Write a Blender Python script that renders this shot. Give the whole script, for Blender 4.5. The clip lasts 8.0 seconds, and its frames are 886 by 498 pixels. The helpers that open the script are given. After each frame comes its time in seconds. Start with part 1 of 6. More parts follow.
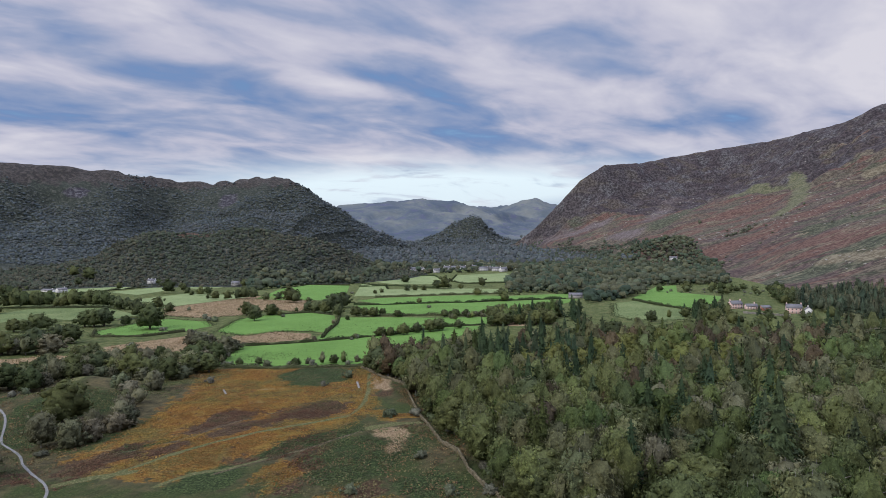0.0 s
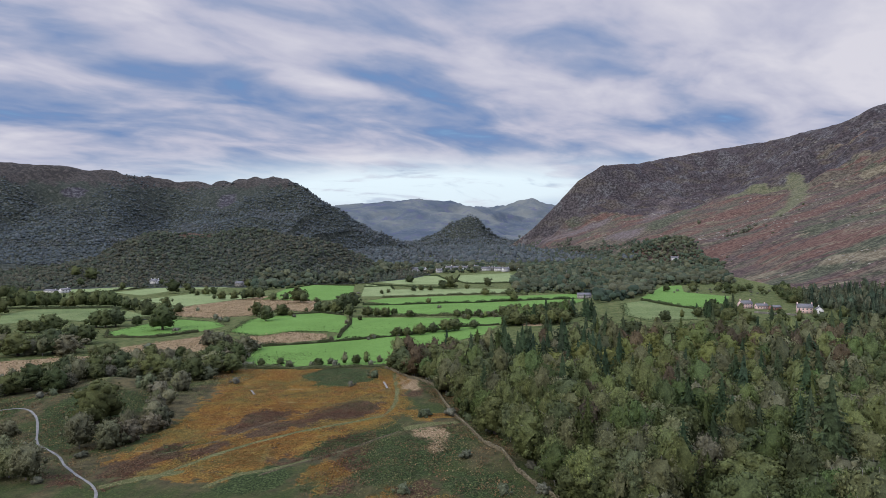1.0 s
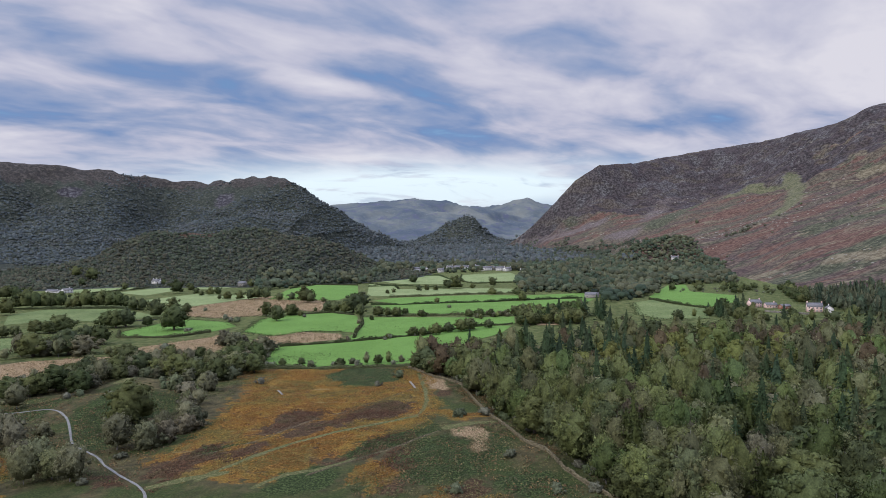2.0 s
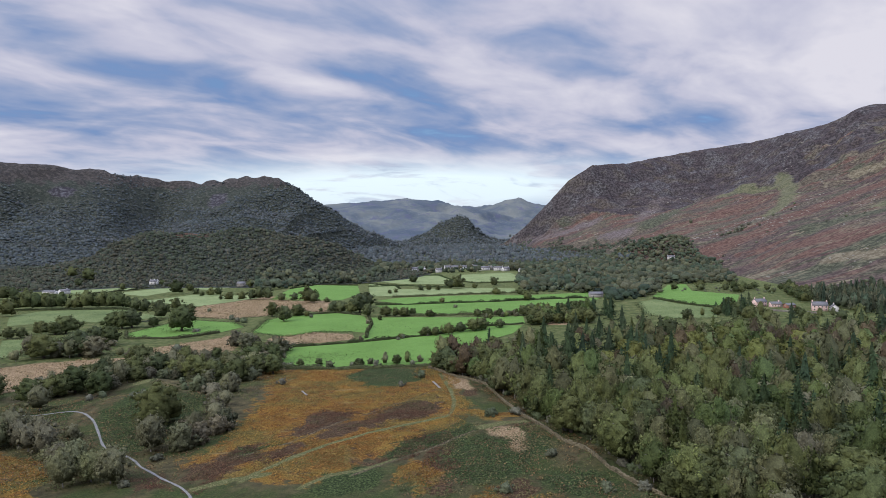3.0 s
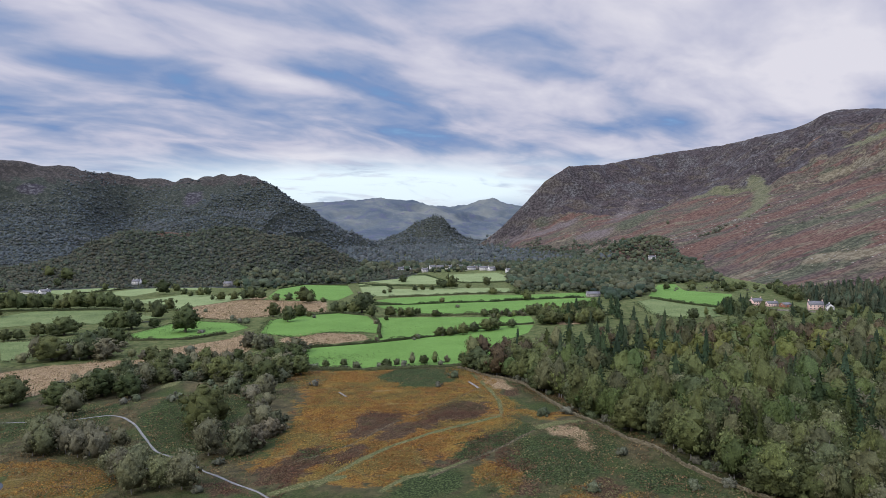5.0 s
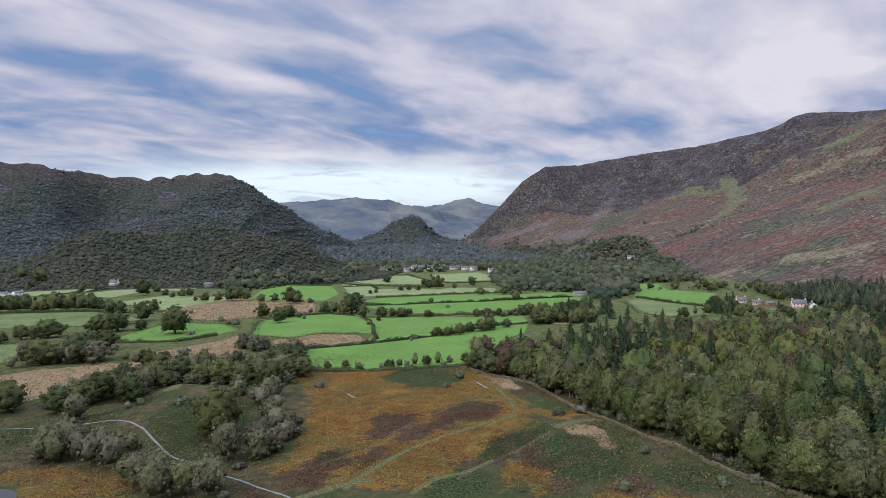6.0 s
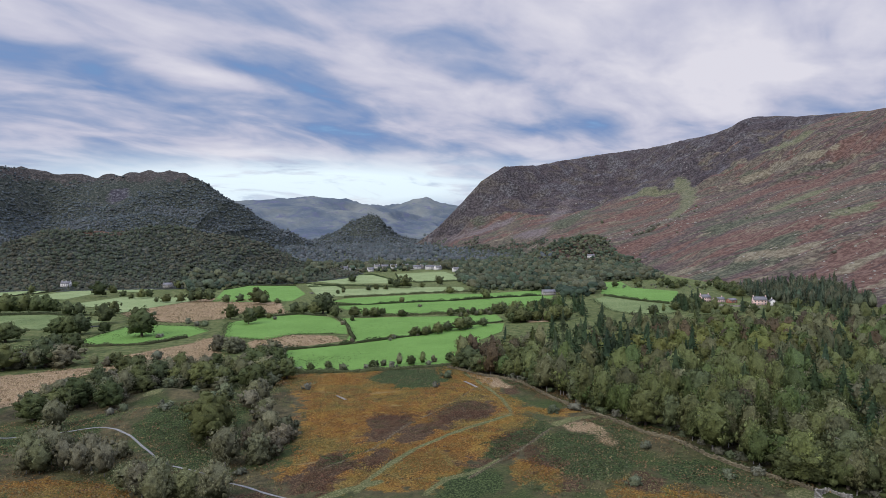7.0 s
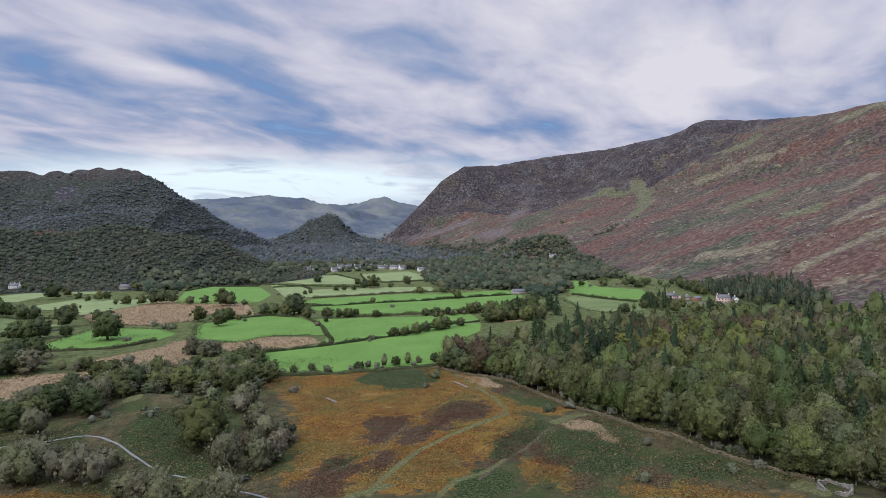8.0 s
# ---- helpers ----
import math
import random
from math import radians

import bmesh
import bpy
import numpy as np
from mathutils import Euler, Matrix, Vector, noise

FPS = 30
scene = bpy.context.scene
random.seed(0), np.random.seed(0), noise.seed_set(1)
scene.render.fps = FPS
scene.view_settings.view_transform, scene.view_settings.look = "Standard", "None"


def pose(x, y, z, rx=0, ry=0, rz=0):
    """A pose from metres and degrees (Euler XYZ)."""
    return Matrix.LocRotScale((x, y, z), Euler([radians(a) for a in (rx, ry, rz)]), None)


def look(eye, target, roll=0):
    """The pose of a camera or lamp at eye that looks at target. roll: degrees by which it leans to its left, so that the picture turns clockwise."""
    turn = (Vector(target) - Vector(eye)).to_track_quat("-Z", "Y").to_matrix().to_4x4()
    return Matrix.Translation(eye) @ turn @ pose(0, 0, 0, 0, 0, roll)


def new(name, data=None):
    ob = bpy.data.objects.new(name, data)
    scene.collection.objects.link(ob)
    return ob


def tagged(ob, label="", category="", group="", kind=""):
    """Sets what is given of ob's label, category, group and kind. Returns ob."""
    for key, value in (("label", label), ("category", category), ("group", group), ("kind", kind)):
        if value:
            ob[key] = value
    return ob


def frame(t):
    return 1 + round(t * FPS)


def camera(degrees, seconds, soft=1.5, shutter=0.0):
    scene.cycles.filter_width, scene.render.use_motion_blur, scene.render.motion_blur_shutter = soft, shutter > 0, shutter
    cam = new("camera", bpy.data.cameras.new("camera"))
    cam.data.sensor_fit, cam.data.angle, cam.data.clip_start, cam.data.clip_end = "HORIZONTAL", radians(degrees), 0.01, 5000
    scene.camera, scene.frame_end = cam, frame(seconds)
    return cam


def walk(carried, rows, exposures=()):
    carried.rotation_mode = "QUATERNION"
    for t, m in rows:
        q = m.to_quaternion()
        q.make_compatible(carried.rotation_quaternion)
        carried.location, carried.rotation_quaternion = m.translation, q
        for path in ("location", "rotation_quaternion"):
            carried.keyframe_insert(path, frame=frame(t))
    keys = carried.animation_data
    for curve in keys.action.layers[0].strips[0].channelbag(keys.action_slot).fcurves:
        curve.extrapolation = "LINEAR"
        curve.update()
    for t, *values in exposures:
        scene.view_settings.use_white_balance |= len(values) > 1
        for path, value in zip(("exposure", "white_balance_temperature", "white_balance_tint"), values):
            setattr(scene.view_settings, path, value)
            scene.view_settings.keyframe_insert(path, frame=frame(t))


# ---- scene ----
cam = camera(70.8, 8.0, soft=0.6)
PATH = [
    (0, (1.405, 2.193, 74.223), (1.397, 4.193, 74.189), -0.6),
    (0.5, (-6.693, 1.687, 74.414), (-6.692, 3.687, 74.380), -0.6),
    (1, (-14.878, 1.403, 74.551), (-14.868, 3.403, 74.517), -0.6),
    (1.5, (-23.135, 1.303, 74.653), (-23.116, 3.303, 74.618), -0.6),
    (3, (-48.209, 1.835, 74.892), (-48.145, 3.834, 74.856), -0.7),
    (3.5, (-56.618, 2.246, 74.986), (-56.534, 4.244, 74.949), -0.6),
    (4, (-65.026, 2.773, 75.097), (-64.916, 4.769, 75.061), -0.5),
    (4.5, (-73.418, 3.430, 75.227), (-73.283, 5.425, 75.190), -0.5),
    (6, (-98.324, 6.439, 75.710), (-98.079, 8.423, 75.671), -0.5),
    (6.5, (-106.477, 7.919, 75.880), (-106.166, 9.894, 75.839), -0.5),
    (7, (-114.524, 9.727, 76.036), (-114.139, 11.689, 75.993), -0.5),
    (7.5, (-122.446, 11.927, 76.163), (-121.989, 13.874, 76.119), -0.5),
    (8, (-130.223, 14.595, 76.244), (-129.702, 16.525, 76.199), -0.5),
]
walk(cam, [(t, look(eye, target, roll)) for t, eye, target, roll in PATH], [(0, 0.62), (1.5, 0.66), (3.5, 0.73), (6.0, 0.72), (8, 0.70)])

# ---- world and sun ----
world = bpy.data.worlds.new("sky")
scene.world = world
world.use_nodes = True
SUN_AZ, SUN_EL = -124.0, 36.0


def nd(nt, kind, ins=()):
    """A shader node with its inputs set; an input may be a value or another node's socket."""
    n = nt.nodes.new(kind)
    for k, v in dict(ins).items():
        s = n.inputs[k]
        if isinstance(v, bpy.types.NodeSocket):
            nt.links.new(v, s)
        else:
            s.default_value = v
    return n


def math_n(nt, op, a, b=0.0):
    n = nd(nt, "ShaderNodeMath", {0: a, 1: b})
    n.operation = op
    return n.outputs[0]


def mix_c(nt, fac, a, b, mode="MIX"):
    n = nt.nodes.new("ShaderNodeMix")
    n.data_type, n.blend_type = "RGBA", mode
    for k, v in ((0, fac), (6, a), (7, b)):
        if isinstance(v, bpy.types.NodeSocket):
            nt.links.new(v, n.inputs[k])
        else:
            n.inputs[k].default_value = v if k == 0 or len(v) == 4 else (*v, 1)
    return n.outputs[2]


def ramp_n(nt, fac, stops):
    n = nd(nt, "ShaderNodeValToRGB", {0: fac})
    e = n.color_ramp.elements
    while len(e) < len(stops):
        e.new(0.5)
    for el, (p, c) in zip(e, stops):
        el.position, el.color = p, (*c, 1)
    return n.outputs[0]


def map_n(nt, v, a, b, c=0.0, d=1.0):
    n = nd(nt, "ShaderNodeMapRange", {0: v, 1: a, 2: b, 3: c, 4: d})
    n.interpolation_type = "SMOOTHSTEP"
    return n.outputs[0]


def noise_n(nt, vec, scale, detail=4.0, rough=0.55, dist=0.0):
    return nd(nt, "ShaderNodeTexNoise", {"Vector": vec, "Scale": scale, "Detail": detail, "Roughness": rough, "Distortion": dist}).outputs[0]


def build_sky():
    nt = world.node_tree
    nt.nodes.clear()
    direction = nd(nt, "ShaderNodeTexCoord").outputs["Generated"]
    xyz = nd(nt, "ShaderNodeSeparateXYZ", {0: direction})
    x, y, z = xyz.outputs
    air = nd(nt, "ShaderNodeTexSky")
    air.sky_type, air.sun_disc, air.altitude = "NISHITA", False, 150.0
    air.sun_elevation, air.sun_rotation = radians(SUN_EL), radians(SUN_AZ)
    sky = air.outputs[0]
    blue = mix_c(nt, 1.0, sky, (0.064, 0.068, 0.074, 1), "MULTIPLY")
    # the cloud sheet: the direction carried up to a level layer, drawn out in long streets
    up = math_n(nt, "ADD", math_n(nt, "MAXIMUM", z, 0.0), 0.16)
    px, py = math_n(nt, "DIVIDE", x, up), math_n(nt, "DIVIDE", y, up)
    plane = nd(nt, "ShaderNodeCombineXYZ", {0: px, 1: py, 2: 0.0}).outputs[0]
    plane = nd(nt, "ShaderNodeMapping", {0: plane, 2: (0.0, 0.0, radians(52))}).outputs[0]
    wide = nd(nt, "ShaderNodeMapping", {0: plane, 1: (3.1, 1.7, 0.0), 3: (1.6, 1.0, 1.0)}).outputs[0]
    big = noise_n(nt, wide, 0.75, 3.0, 0.5, 0.3)
    mid = noise_n(nt, wide, 1.8, 4.5, 0.5, 0.45)
    fine = noise_n(nt, wide, 6.0, 4.0, 0.55, 0.2)
    az = math_n(nt, "ARCTAN2", x, y)

    def patch(a, e, wa, we, tilt=0.0):
        ea = math_n(nt, "SUBTRACT", az, a)
        da = math_n(nt, "POWER", math_n(nt, "ABSOLUTE", math_n(nt, "DIVIDE", ea, wa)), 2.0)
        de = math_n(nt, "SUBTRACT", math_n(nt, "SUBTRACT", z, e), math_n(nt, "MULTIPLY", ea, tilt))
        de = math_n(nt, "POWER", math_n(nt, "ABSOLUTE", math_n(nt, "DIVIDE", de, we)), 2.0)
        return math_n(nt, "EXPONENT", math_n(nt, "MULTIPLY", math_n(nt, "ADD", da, de), -1.0))
    # thickness of the layer: thin where the blue shows through, thick where it is pale
    cover = math_n(nt, "ADD", math_n(nt, "MULTIPLY", big, 0.40), math_n(nt, "MULTIPLY", mid, 0.84))
    cover = math_n(nt, "ADD", math_n(nt, "ADD", cover, math_n(nt, "MULTIPLY", fine, 0.16)), 0.05)
    thin = ((0.01, 0.185, 0.12, 0.03, -0.05, -0.19), (0.03, 0.207, 0.025, 0.008, -0.2, -0.10), (-0.48, 0.255, 0.20, 0.026, -0.12, -0.10), (-0.26, 0.218, 0.13, 0.016, -0.15, -0.11), (0.33, 0.160, 0.16, 0.018, 0.06, -0.12), (-0.10, 0.155, 0.20, 0.014, 0.0, -0.09), (-0.62, 0.17, 0.2, 0.03, 0.0, -0.07), (0.02, 0.27, 0.10, 0.014, -0.2, -0.06))
    thick = ((0.39, 0.195, 0.10, 0.03, 0.0, 0.13), (-0.17, 0.240, 0.11, 0.012, -0.18, 0.15), (-0.42, 0.32, 0.22, 0.022, -0.15, 0.08), (-0.06, 0.29, 0.12, 0.014, -0.2, 0.10), (-0.14, 0.36, 0.10, 0.02, -0.2, 0.08), (0.40, 0.31, 0.30, 0.09, 0.0, 0.06), (0.15, 0.235, 0.12, 0.02, -0.1, 0.07), (-0.58, 0.145, 0.15, 0.008, 0.0, 0.12), (0.17, 0.128, 0.12, 0.008, 0.03, 0.12), (-0.20, 0.128, 0.16, 0.007, 0.0, 0.10), (0.70, 0.25, 0.25, 0.09, 0.0, 0.12))
    for a, e, wa, we, tilt, k in thin + thick:
        cover = math_n(nt, "ADD", cover, math_n(nt, "MULTIPLY", patch(a, e, wa, we, tilt), k))
    cloud = ramp_n(nt, cover, [(0.46, (0.080, 0.172, 0.345)), (0.57, (0.125, 0.185, 0.325)), (0.68, (0.205, 0.243, 0.355)), (0.79, (0.318, 0.325, 0.41)), (0.98, (0.443, 0.436, 0.488))])
    veil = map_n(nt, cover, 0.40, 0.56)
    col = mix_c(nt, veil, blue, cloud)
    # the clear strip low over the far hills
    wisp = map_n(nt, noise_n(nt, wide, 1.1, 5.0, 0.6, 0.6), 0.62, 0.46)
    strip = math_n(nt, "MINIMUM", math_n(nt, "MULTIPLY", patch(-0.02, 0.078, 0.33, 0.034), 1.5), 1.0)
    strip = math_n(nt, "MULTIPLY", strip, map_n(nt, wisp, 0.0, 1.0, 0.45, 1.0))
    col = mix_c(nt, strip, col, (0.52, 0.61, 0.66, 1))
    pale = map_n(nt, z, 0.13, 0.02)
    col = mix_c(nt, math_n(nt, "MULTIPLY", pale, 0.3), col, (0.36, 0.40, 0.47, 1))
    # an overcast dome is brighter overhead
    lift = map_n(nt, z, 0.40, 0.85, 1.0, 4.6)
    col = mix_c(nt, 1.0, col, nd(nt, "ShaderNodeCombineXYZ", {0: lift, 1: lift, 2: lift}).outputs[0], "MULTIPLY")
    bg = nd(nt, "ShaderNodeBackground", {0: col, 1: 1.0}).outputs[0]
    nt.links.new(bg, nd(nt, "ShaderNodeOutputWorld").inputs[0])


build_sky()
sun = new("sun", bpy.data.lights.new("sun", "SUN"))
sun.data.energy, sun.data.angle, sun.data.color = 1.5, radians(24), (1.0, 0.96, 0.90)
sun_dir = Vector((math.sin(radians(SUN_AZ)) * math.cos(radians(SUN_EL)), math.cos(radians(SUN_AZ)) * math.cos(radians(SUN_EL)), math.sin(radians(SUN_EL))))
sun.matrix_world = look(sun_dir * 900, (0, 0, 0))

# ---- shape of the land ----
rng = np.random.default_rng(7)
LATTICE = rng.random((256, 256))


def vnoise(x, y):
    xi, yi = np.floor(x).astype(int), np.floor(y).astype(int)
    fx, fy = x - xi, y - yi
    fx, fy = fx * fx * (3 - 2 * fx), fy * fy * (3 - 2 * fy)
    a, b = LATTICE[xi % 256, yi % 256], LATTICE[(xi + 1) % 256, yi % 256]
    c, d = LATTICE[xi % 256, (yi + 1) % 256], LATTICE[(xi + 1) % 256, (yi + 1) % 256]
    return (a * (1 - fx) + b * fx) * (1 - fy) + (c * (1 - fx) + d * fx) * fy - 0.5


def fbm(x, y, size, octaves=4, gain=0.5, shift=0.0):
    """Noise of about -0.5 to 0.5 whose largest lumps are that many metres across."""
    total, amp, s = 0.0, 1.0, size
    for i in range(octaves):
        total = total + amp * vnoise(x / s + 17.3 * i + shift, y / s + 9.1 * i - shift)
        amp, s = amp * gain, s * 0.49
    return total


def seg_distance(x, y, pts):
    """Distance to a polyline, with the interpolated third coordinate of the nearest place where there is one."""
    best, level = np.full(np.shape(x), 1e9), np.zeros(np.shape(x))
    for p, q in zip(pts[:-1], pts[1:]):
        dx, dy = q[0] - p[0], q[1] - p[1]
        t = np.clip(((x - p[0]) * dx + (y - p[1]) * dy) / (dx * dx + dy * dy), 0, 1)
        d = np.hypot(x - p[0] - t * dx, y - p[1] - t * dy)
        near = d < best
        best = np.where(near, d, best)
        if len(p) > 2:
            level = np.where(near, p[2] + t * (q[2] - p[2]), level)
    return best, level


def inside(x, y, poly):
    hit = np.zeros(np.shape(x), bool)
    for p, q in zip(poly, poly[1:] + poly[:1]):
        if p[1] != q[1]:
            hit ^= ((p[1] > y) != (q[1] > y)) & (x < (q[0] - p[0]) * (y - p[1]) / (q[1] - p[1]) + p[0])
    return hit


def signed(x, y, poly):
    """Metres inside (plus) or outside (minus) a polygon."""
    d, _ = seg_distance(x, y, poly + poly[:1])
    return np.where(inside(x, y, poly), d, -d)


def ground_z(x, y):
    x, y = np.asarray(x, float), np.asarray(y, float)
    z = 2 + 4 * np.tanh((x + 60) / 120) + np.clip(y - 1000, 0, 500) * 0.006 + np.clip(y - 1500, 0, 1800) * 0.021
    heath = np.clip((390 - y) / 40, 0, 1)
    z = z + heath * (1.6 * fbm(x, y, 45, 3) + 0.5 * fbm(x, y, 9, 2))
    z = z + 5.5 * np.exp(-(((x + 178) / 34) ** 2 + ((y - 292) / 20) ** 2)) + 4.0 * np.exp(-(((x + 192) / 16) ** 2 + ((y - 332) / 12) ** 2))
    z = z - 1.6 * np.exp(-(((x + 216) / 11) ** 2 + ((y - 208) / 9) ** 2) ** 2)
    return z


def roof(x, y, ridge, width, power, z0=0.0):
    """A hill that falls away from its ridge line."""
    d, top = seg_distance(x, y, ridge)
    return z0 + (top - z0) * np.exp(-(d / width) ** power)


WEST_CREST = [(1400, -600, 380), (1380, 600, 400), (1365, 1250, 407), (1417, 1500, 417), (1491, 1750, 458), (1508, 1900, 477), (1466, 2040, 505), (1449, 2250, 475), (1430, 2500, 479), (1450, 2900, 489)]
WEST_FOOT = [(330, -600), (338, 300), (365, 520), (405, 800), (470, 1150), (440, 1400), (400, 1800), (330, 2300), (270, 2640), (270, 3200)]
WEST_NOSE = [(1430, 2500, 479), (1360, 2660, 468), (1173, 2760, 450), (1000, 2720, 420), (823, 2650, 384), (660, 2580, 368), (560, 2590, 306), (480, 2602, 215), (380, 2625, 115), (269, 2640, 30)]
EAST_CREST = [(-2300, 1500, 330), (-1700, 1750, 330), (-1388, 1950, 320), (-1227, 2050, 317), (-1141, 2150, 303), (-1052, 2250, 292), (-950, 2300, 270), (-818, 2280, 280), (-705, 2250, 286), (-605, 2221, 294), (-510, 2200, 258), (-388, 2180, 190), (-296, 2150, 98), (-240, 2120, 36)]
KNOLL_CREST = [(-694, 1240, 42), (-659, 1265, 74), (-615, 1290, 95), (-517, 1310, 95), (-423, 1310, 99), (-311, 1290, 88), (-226, 1270, 62), (-165, 1240, 20)]
CRAG_CREST = [(-140, 3250, 66), (-22, 3280, 118), (30, 3300, 152), (95, 3300, 184), (150, 3300, 196), (190, 3300, 184), (222, 3300, 140), (307, 3300, 82)]
FAR_CREST = [(-1500, 4200, 300), (-884, 4300, 262), (-728, 4300, 337), (-572, 4300, 331), (-381, 4350, 352), (-146, 4400, 380), (13, 4400, 362), (251, 4400, 312), (410, 4400, 265), (700, 4420, 180)]
FAR_PEAK = [(-200, 4750, 240), (142, 4750, 298), (400, 4750, 312), (572, 4750, 358), (701, 4750, 374), (821, 4750, 342), (1086, 4750, 266), (1700, 4700, 300)]


WEST_RIDGE = WEST_CREST[:-2] + WEST_NOSE
WEST_FRONT = WEST_FOOT[:-1] + [(p[0], p[1]) for p in reversed(WEST_RIDGE)]
SLOPE = [-0.5, 0, 0.08, 0.27, 0.52, 0.72, 0.86, 0.95, 1.0, 1.08, 1.7, 2.6, 4.0], [-0.2, 0, 0.05, 0.235, 0.43, 0.64, 0.86, 0.97, 1.0, 0.985, 0.7, 0.25, -0.1]


def west_share(x, y):
    """How far up the fell a place lies, 0 at the foot and 1 on the ridge, and the ridge's height there."""
    ys = [p[1] for p in WEST_CREST]
    xr, zr = np.interp(y, ys, [p[0] for p in WEST_CREST]), np.interp(y, ys, [p[2] for p in WEST_CREST])
    xb = np.interp(y, [p[1] for p in WEST_FOOT], [p[0] for p in WEST_FOOT])
    s = (x - xb) / (xr - xb)
    turn = np.clip((y - 1950) / 350, 0, 1)
    turn = turn * turn * (3 - 2 * turn)
    if not np.any(turn > 0):
        return s, zr
    df, _ = seg_distance(x, y, WEST_FOOT)
    dr, near = seg_distance(x, y, WEST_RIDGE)
    top, weight = 0.0, 0.0
    for p, q in zip(WEST_RIDGE[:-1], WEST_RIDGE[1:]):
        for t in (0.0, 0.33, 0.67):
            w = 1 / ((x - p[0] - t * (q[0] - p[0])) ** 2 + (y - p[1] - t * (q[1] - p[1])) ** 2 + 900) ** 2
            top, weight = top + w * (p[2] + t * (q[2] - p[2])), weight + w
    front = inside(x, y, WEST_FRONT)
    wrap = np.where(front, df / (df + dr + 1e-6), np.where(df <= dr + 1, -df / 1000, 1 + dr / 300))
    return s + turn * (wrap - s), zr + turn * (np.where(front, top / weight, near) - zr)


def west_z(x, y):
    x, y = np.asarray(x, float), np.asarray(y, float)
    s, zr = west_share(x, y)
    edge = np.clip(s / 0.12, 0, 1) * np.clip((1 - s) / 0.14, 0, 1)
    s = s + edge * 0.06 * fbm(x, y, 420, 3, shift=3.0)
    h = zr * np.interp(s, *SLOPE)
    # gullies and ribs run down the face, and broken rock stands out below the crest
    rib = np.abs(fbm(x * 0.35, y, 120, 4, 0.5, shift=8.0))
    steep = np.clip((s - 0.5) / 0.2, 0, 1) * np.clip((0.99 - s) / 0.16, 0, 1)
    rock = np.clip((s - 0.42) / 0.2, 0, 1) * np.clip((1.0 - s) / 0.1, 0, 1) * np.clip((y - 1600) / 200, 0, 1)
    h = h - 70 * rib * steep + edge * 12 * fbm(x, y, 130, 4, 0.5) + 1.6 * fbm(x, y, 26, 2, 0.5)
    h = h + rock * (44 * np.abs(fbm(x, y * 0.8, 150, 4, 0.55, shift=4.0)) - 46 * np.abs(fbm(x * 0.6, y, 85, 4, 0.55, shift=12.0)))
    h = h + 42 * np.exp(-(((x - 480) / 100) ** 2 + ((y - 1470) / 115) ** 2))
    return h + 5 * np.clip((s - 0.9) / 0.08, 0, 1) * fbm(x, y, 70, 3, 0.6, shift=4.0)


def east_z(x, y):
    x, y = np.asarray(x, float), np.asarray(y, float)
    h = roof(x + 30 * fbm(x, y, 260, 3), y + 50 * fbm(x, y, 220, 3, shift=5.0), EAST_CREST, 400, 1.5)
    k = np.clip(h / 150, 0, 1)
    h = h - 25 * np.clip((1250 - y) / 300, 0, 1)
    # a deep gully parts the long ridge from the rounded dome
    below = np.clip((seg_distance(x, y, EAST_CREST)[0] - 50) / 150, 0, 1)
    for line, deep, wide in (([(-985, 2260), (-900, 1950), (-800, 1650)], 0.30, 75), ([(-1290, 2020), (-1180, 1800), (-1120, 1600)], 0.16, 70), ([(-560, 2180), (-520, 1980), (-500, 1800)], 0.12, 55)):
        h = h * (1 - deep * np.exp(-(seg_distance(x, y, line)[0] / wide) ** 2) * below)
    return h + k * (30 * fbm(x, y, 190, 5, 0.52, 2.0) - 22 * np.abs(fbm(x, y, 85, 3, 0.5, 4.0))) + 17 * np.clip(h / 40, 0, 1) - 8


def knoll_z(x, y):
    h = roof(np.asarray(x, float), np.asarray(y, float), KNOLL_CREST, 150, 1.9)
    return h + np.clip(h / 60, 0, 1) * 14 * fbm(x, y, 80, 4, shift=6.0) - 5


def crag_z(x, y):
    h = np.maximum(roof(x, y, CRAG_CREST, 190, 1.4), roof(x, y, [(-640, 3080, 62), (-320, 3060, 64), (-60, 2980, 70), (200, 3000, 72), (330, 3050, 40)], 190, 1.8))
    return h + np.clip(h / 80, 0, 1) * 30 * fbm(x, y, 120, 5, 0.55, 1.0) - 6


def far_z(x, y):
    h = np.maximum(roof(x, y, FAR_CREST, 640, 1.25), np.maximum(roof(x, y, [(-300, 4350, 330), (-330, 3900, 150), (-250, 3600, 40)], 170, 1.3), roof(x, y, [(150, 4400, 320), (60, 4000, 170), (40, 3700, 60)], 190, 1.3)))
    z = h - 75 * np.abs(fbm(x, y, 260, 5, 0.55, 2.2)) * np.clip(h / 150, 0, 1) + 10 * fbm(x, y, 60, 3) + 6 + 60 * np.exp(-np.clip(h, 0, 400) / 50)
    return np.minimum(z, 25 + (y - 3330) * 0.3)


def peak_z(x, y):
    h = roof(x, y, FAR_PEAK, 600, 1.2)
    return h - 60 * np.abs(fbm(x, y, 240, 5, 0.55, 7.7)) * np.clip(h / 150, 0, 1) + 5


def land_z(x, y):
    """The top of whatever land lies at a place."""
    z = ground_z(x, y)
    for f in (west_z, east_z, knoll_z, crag_z):
        z = np.maximum(z, f(x, y))
    return z


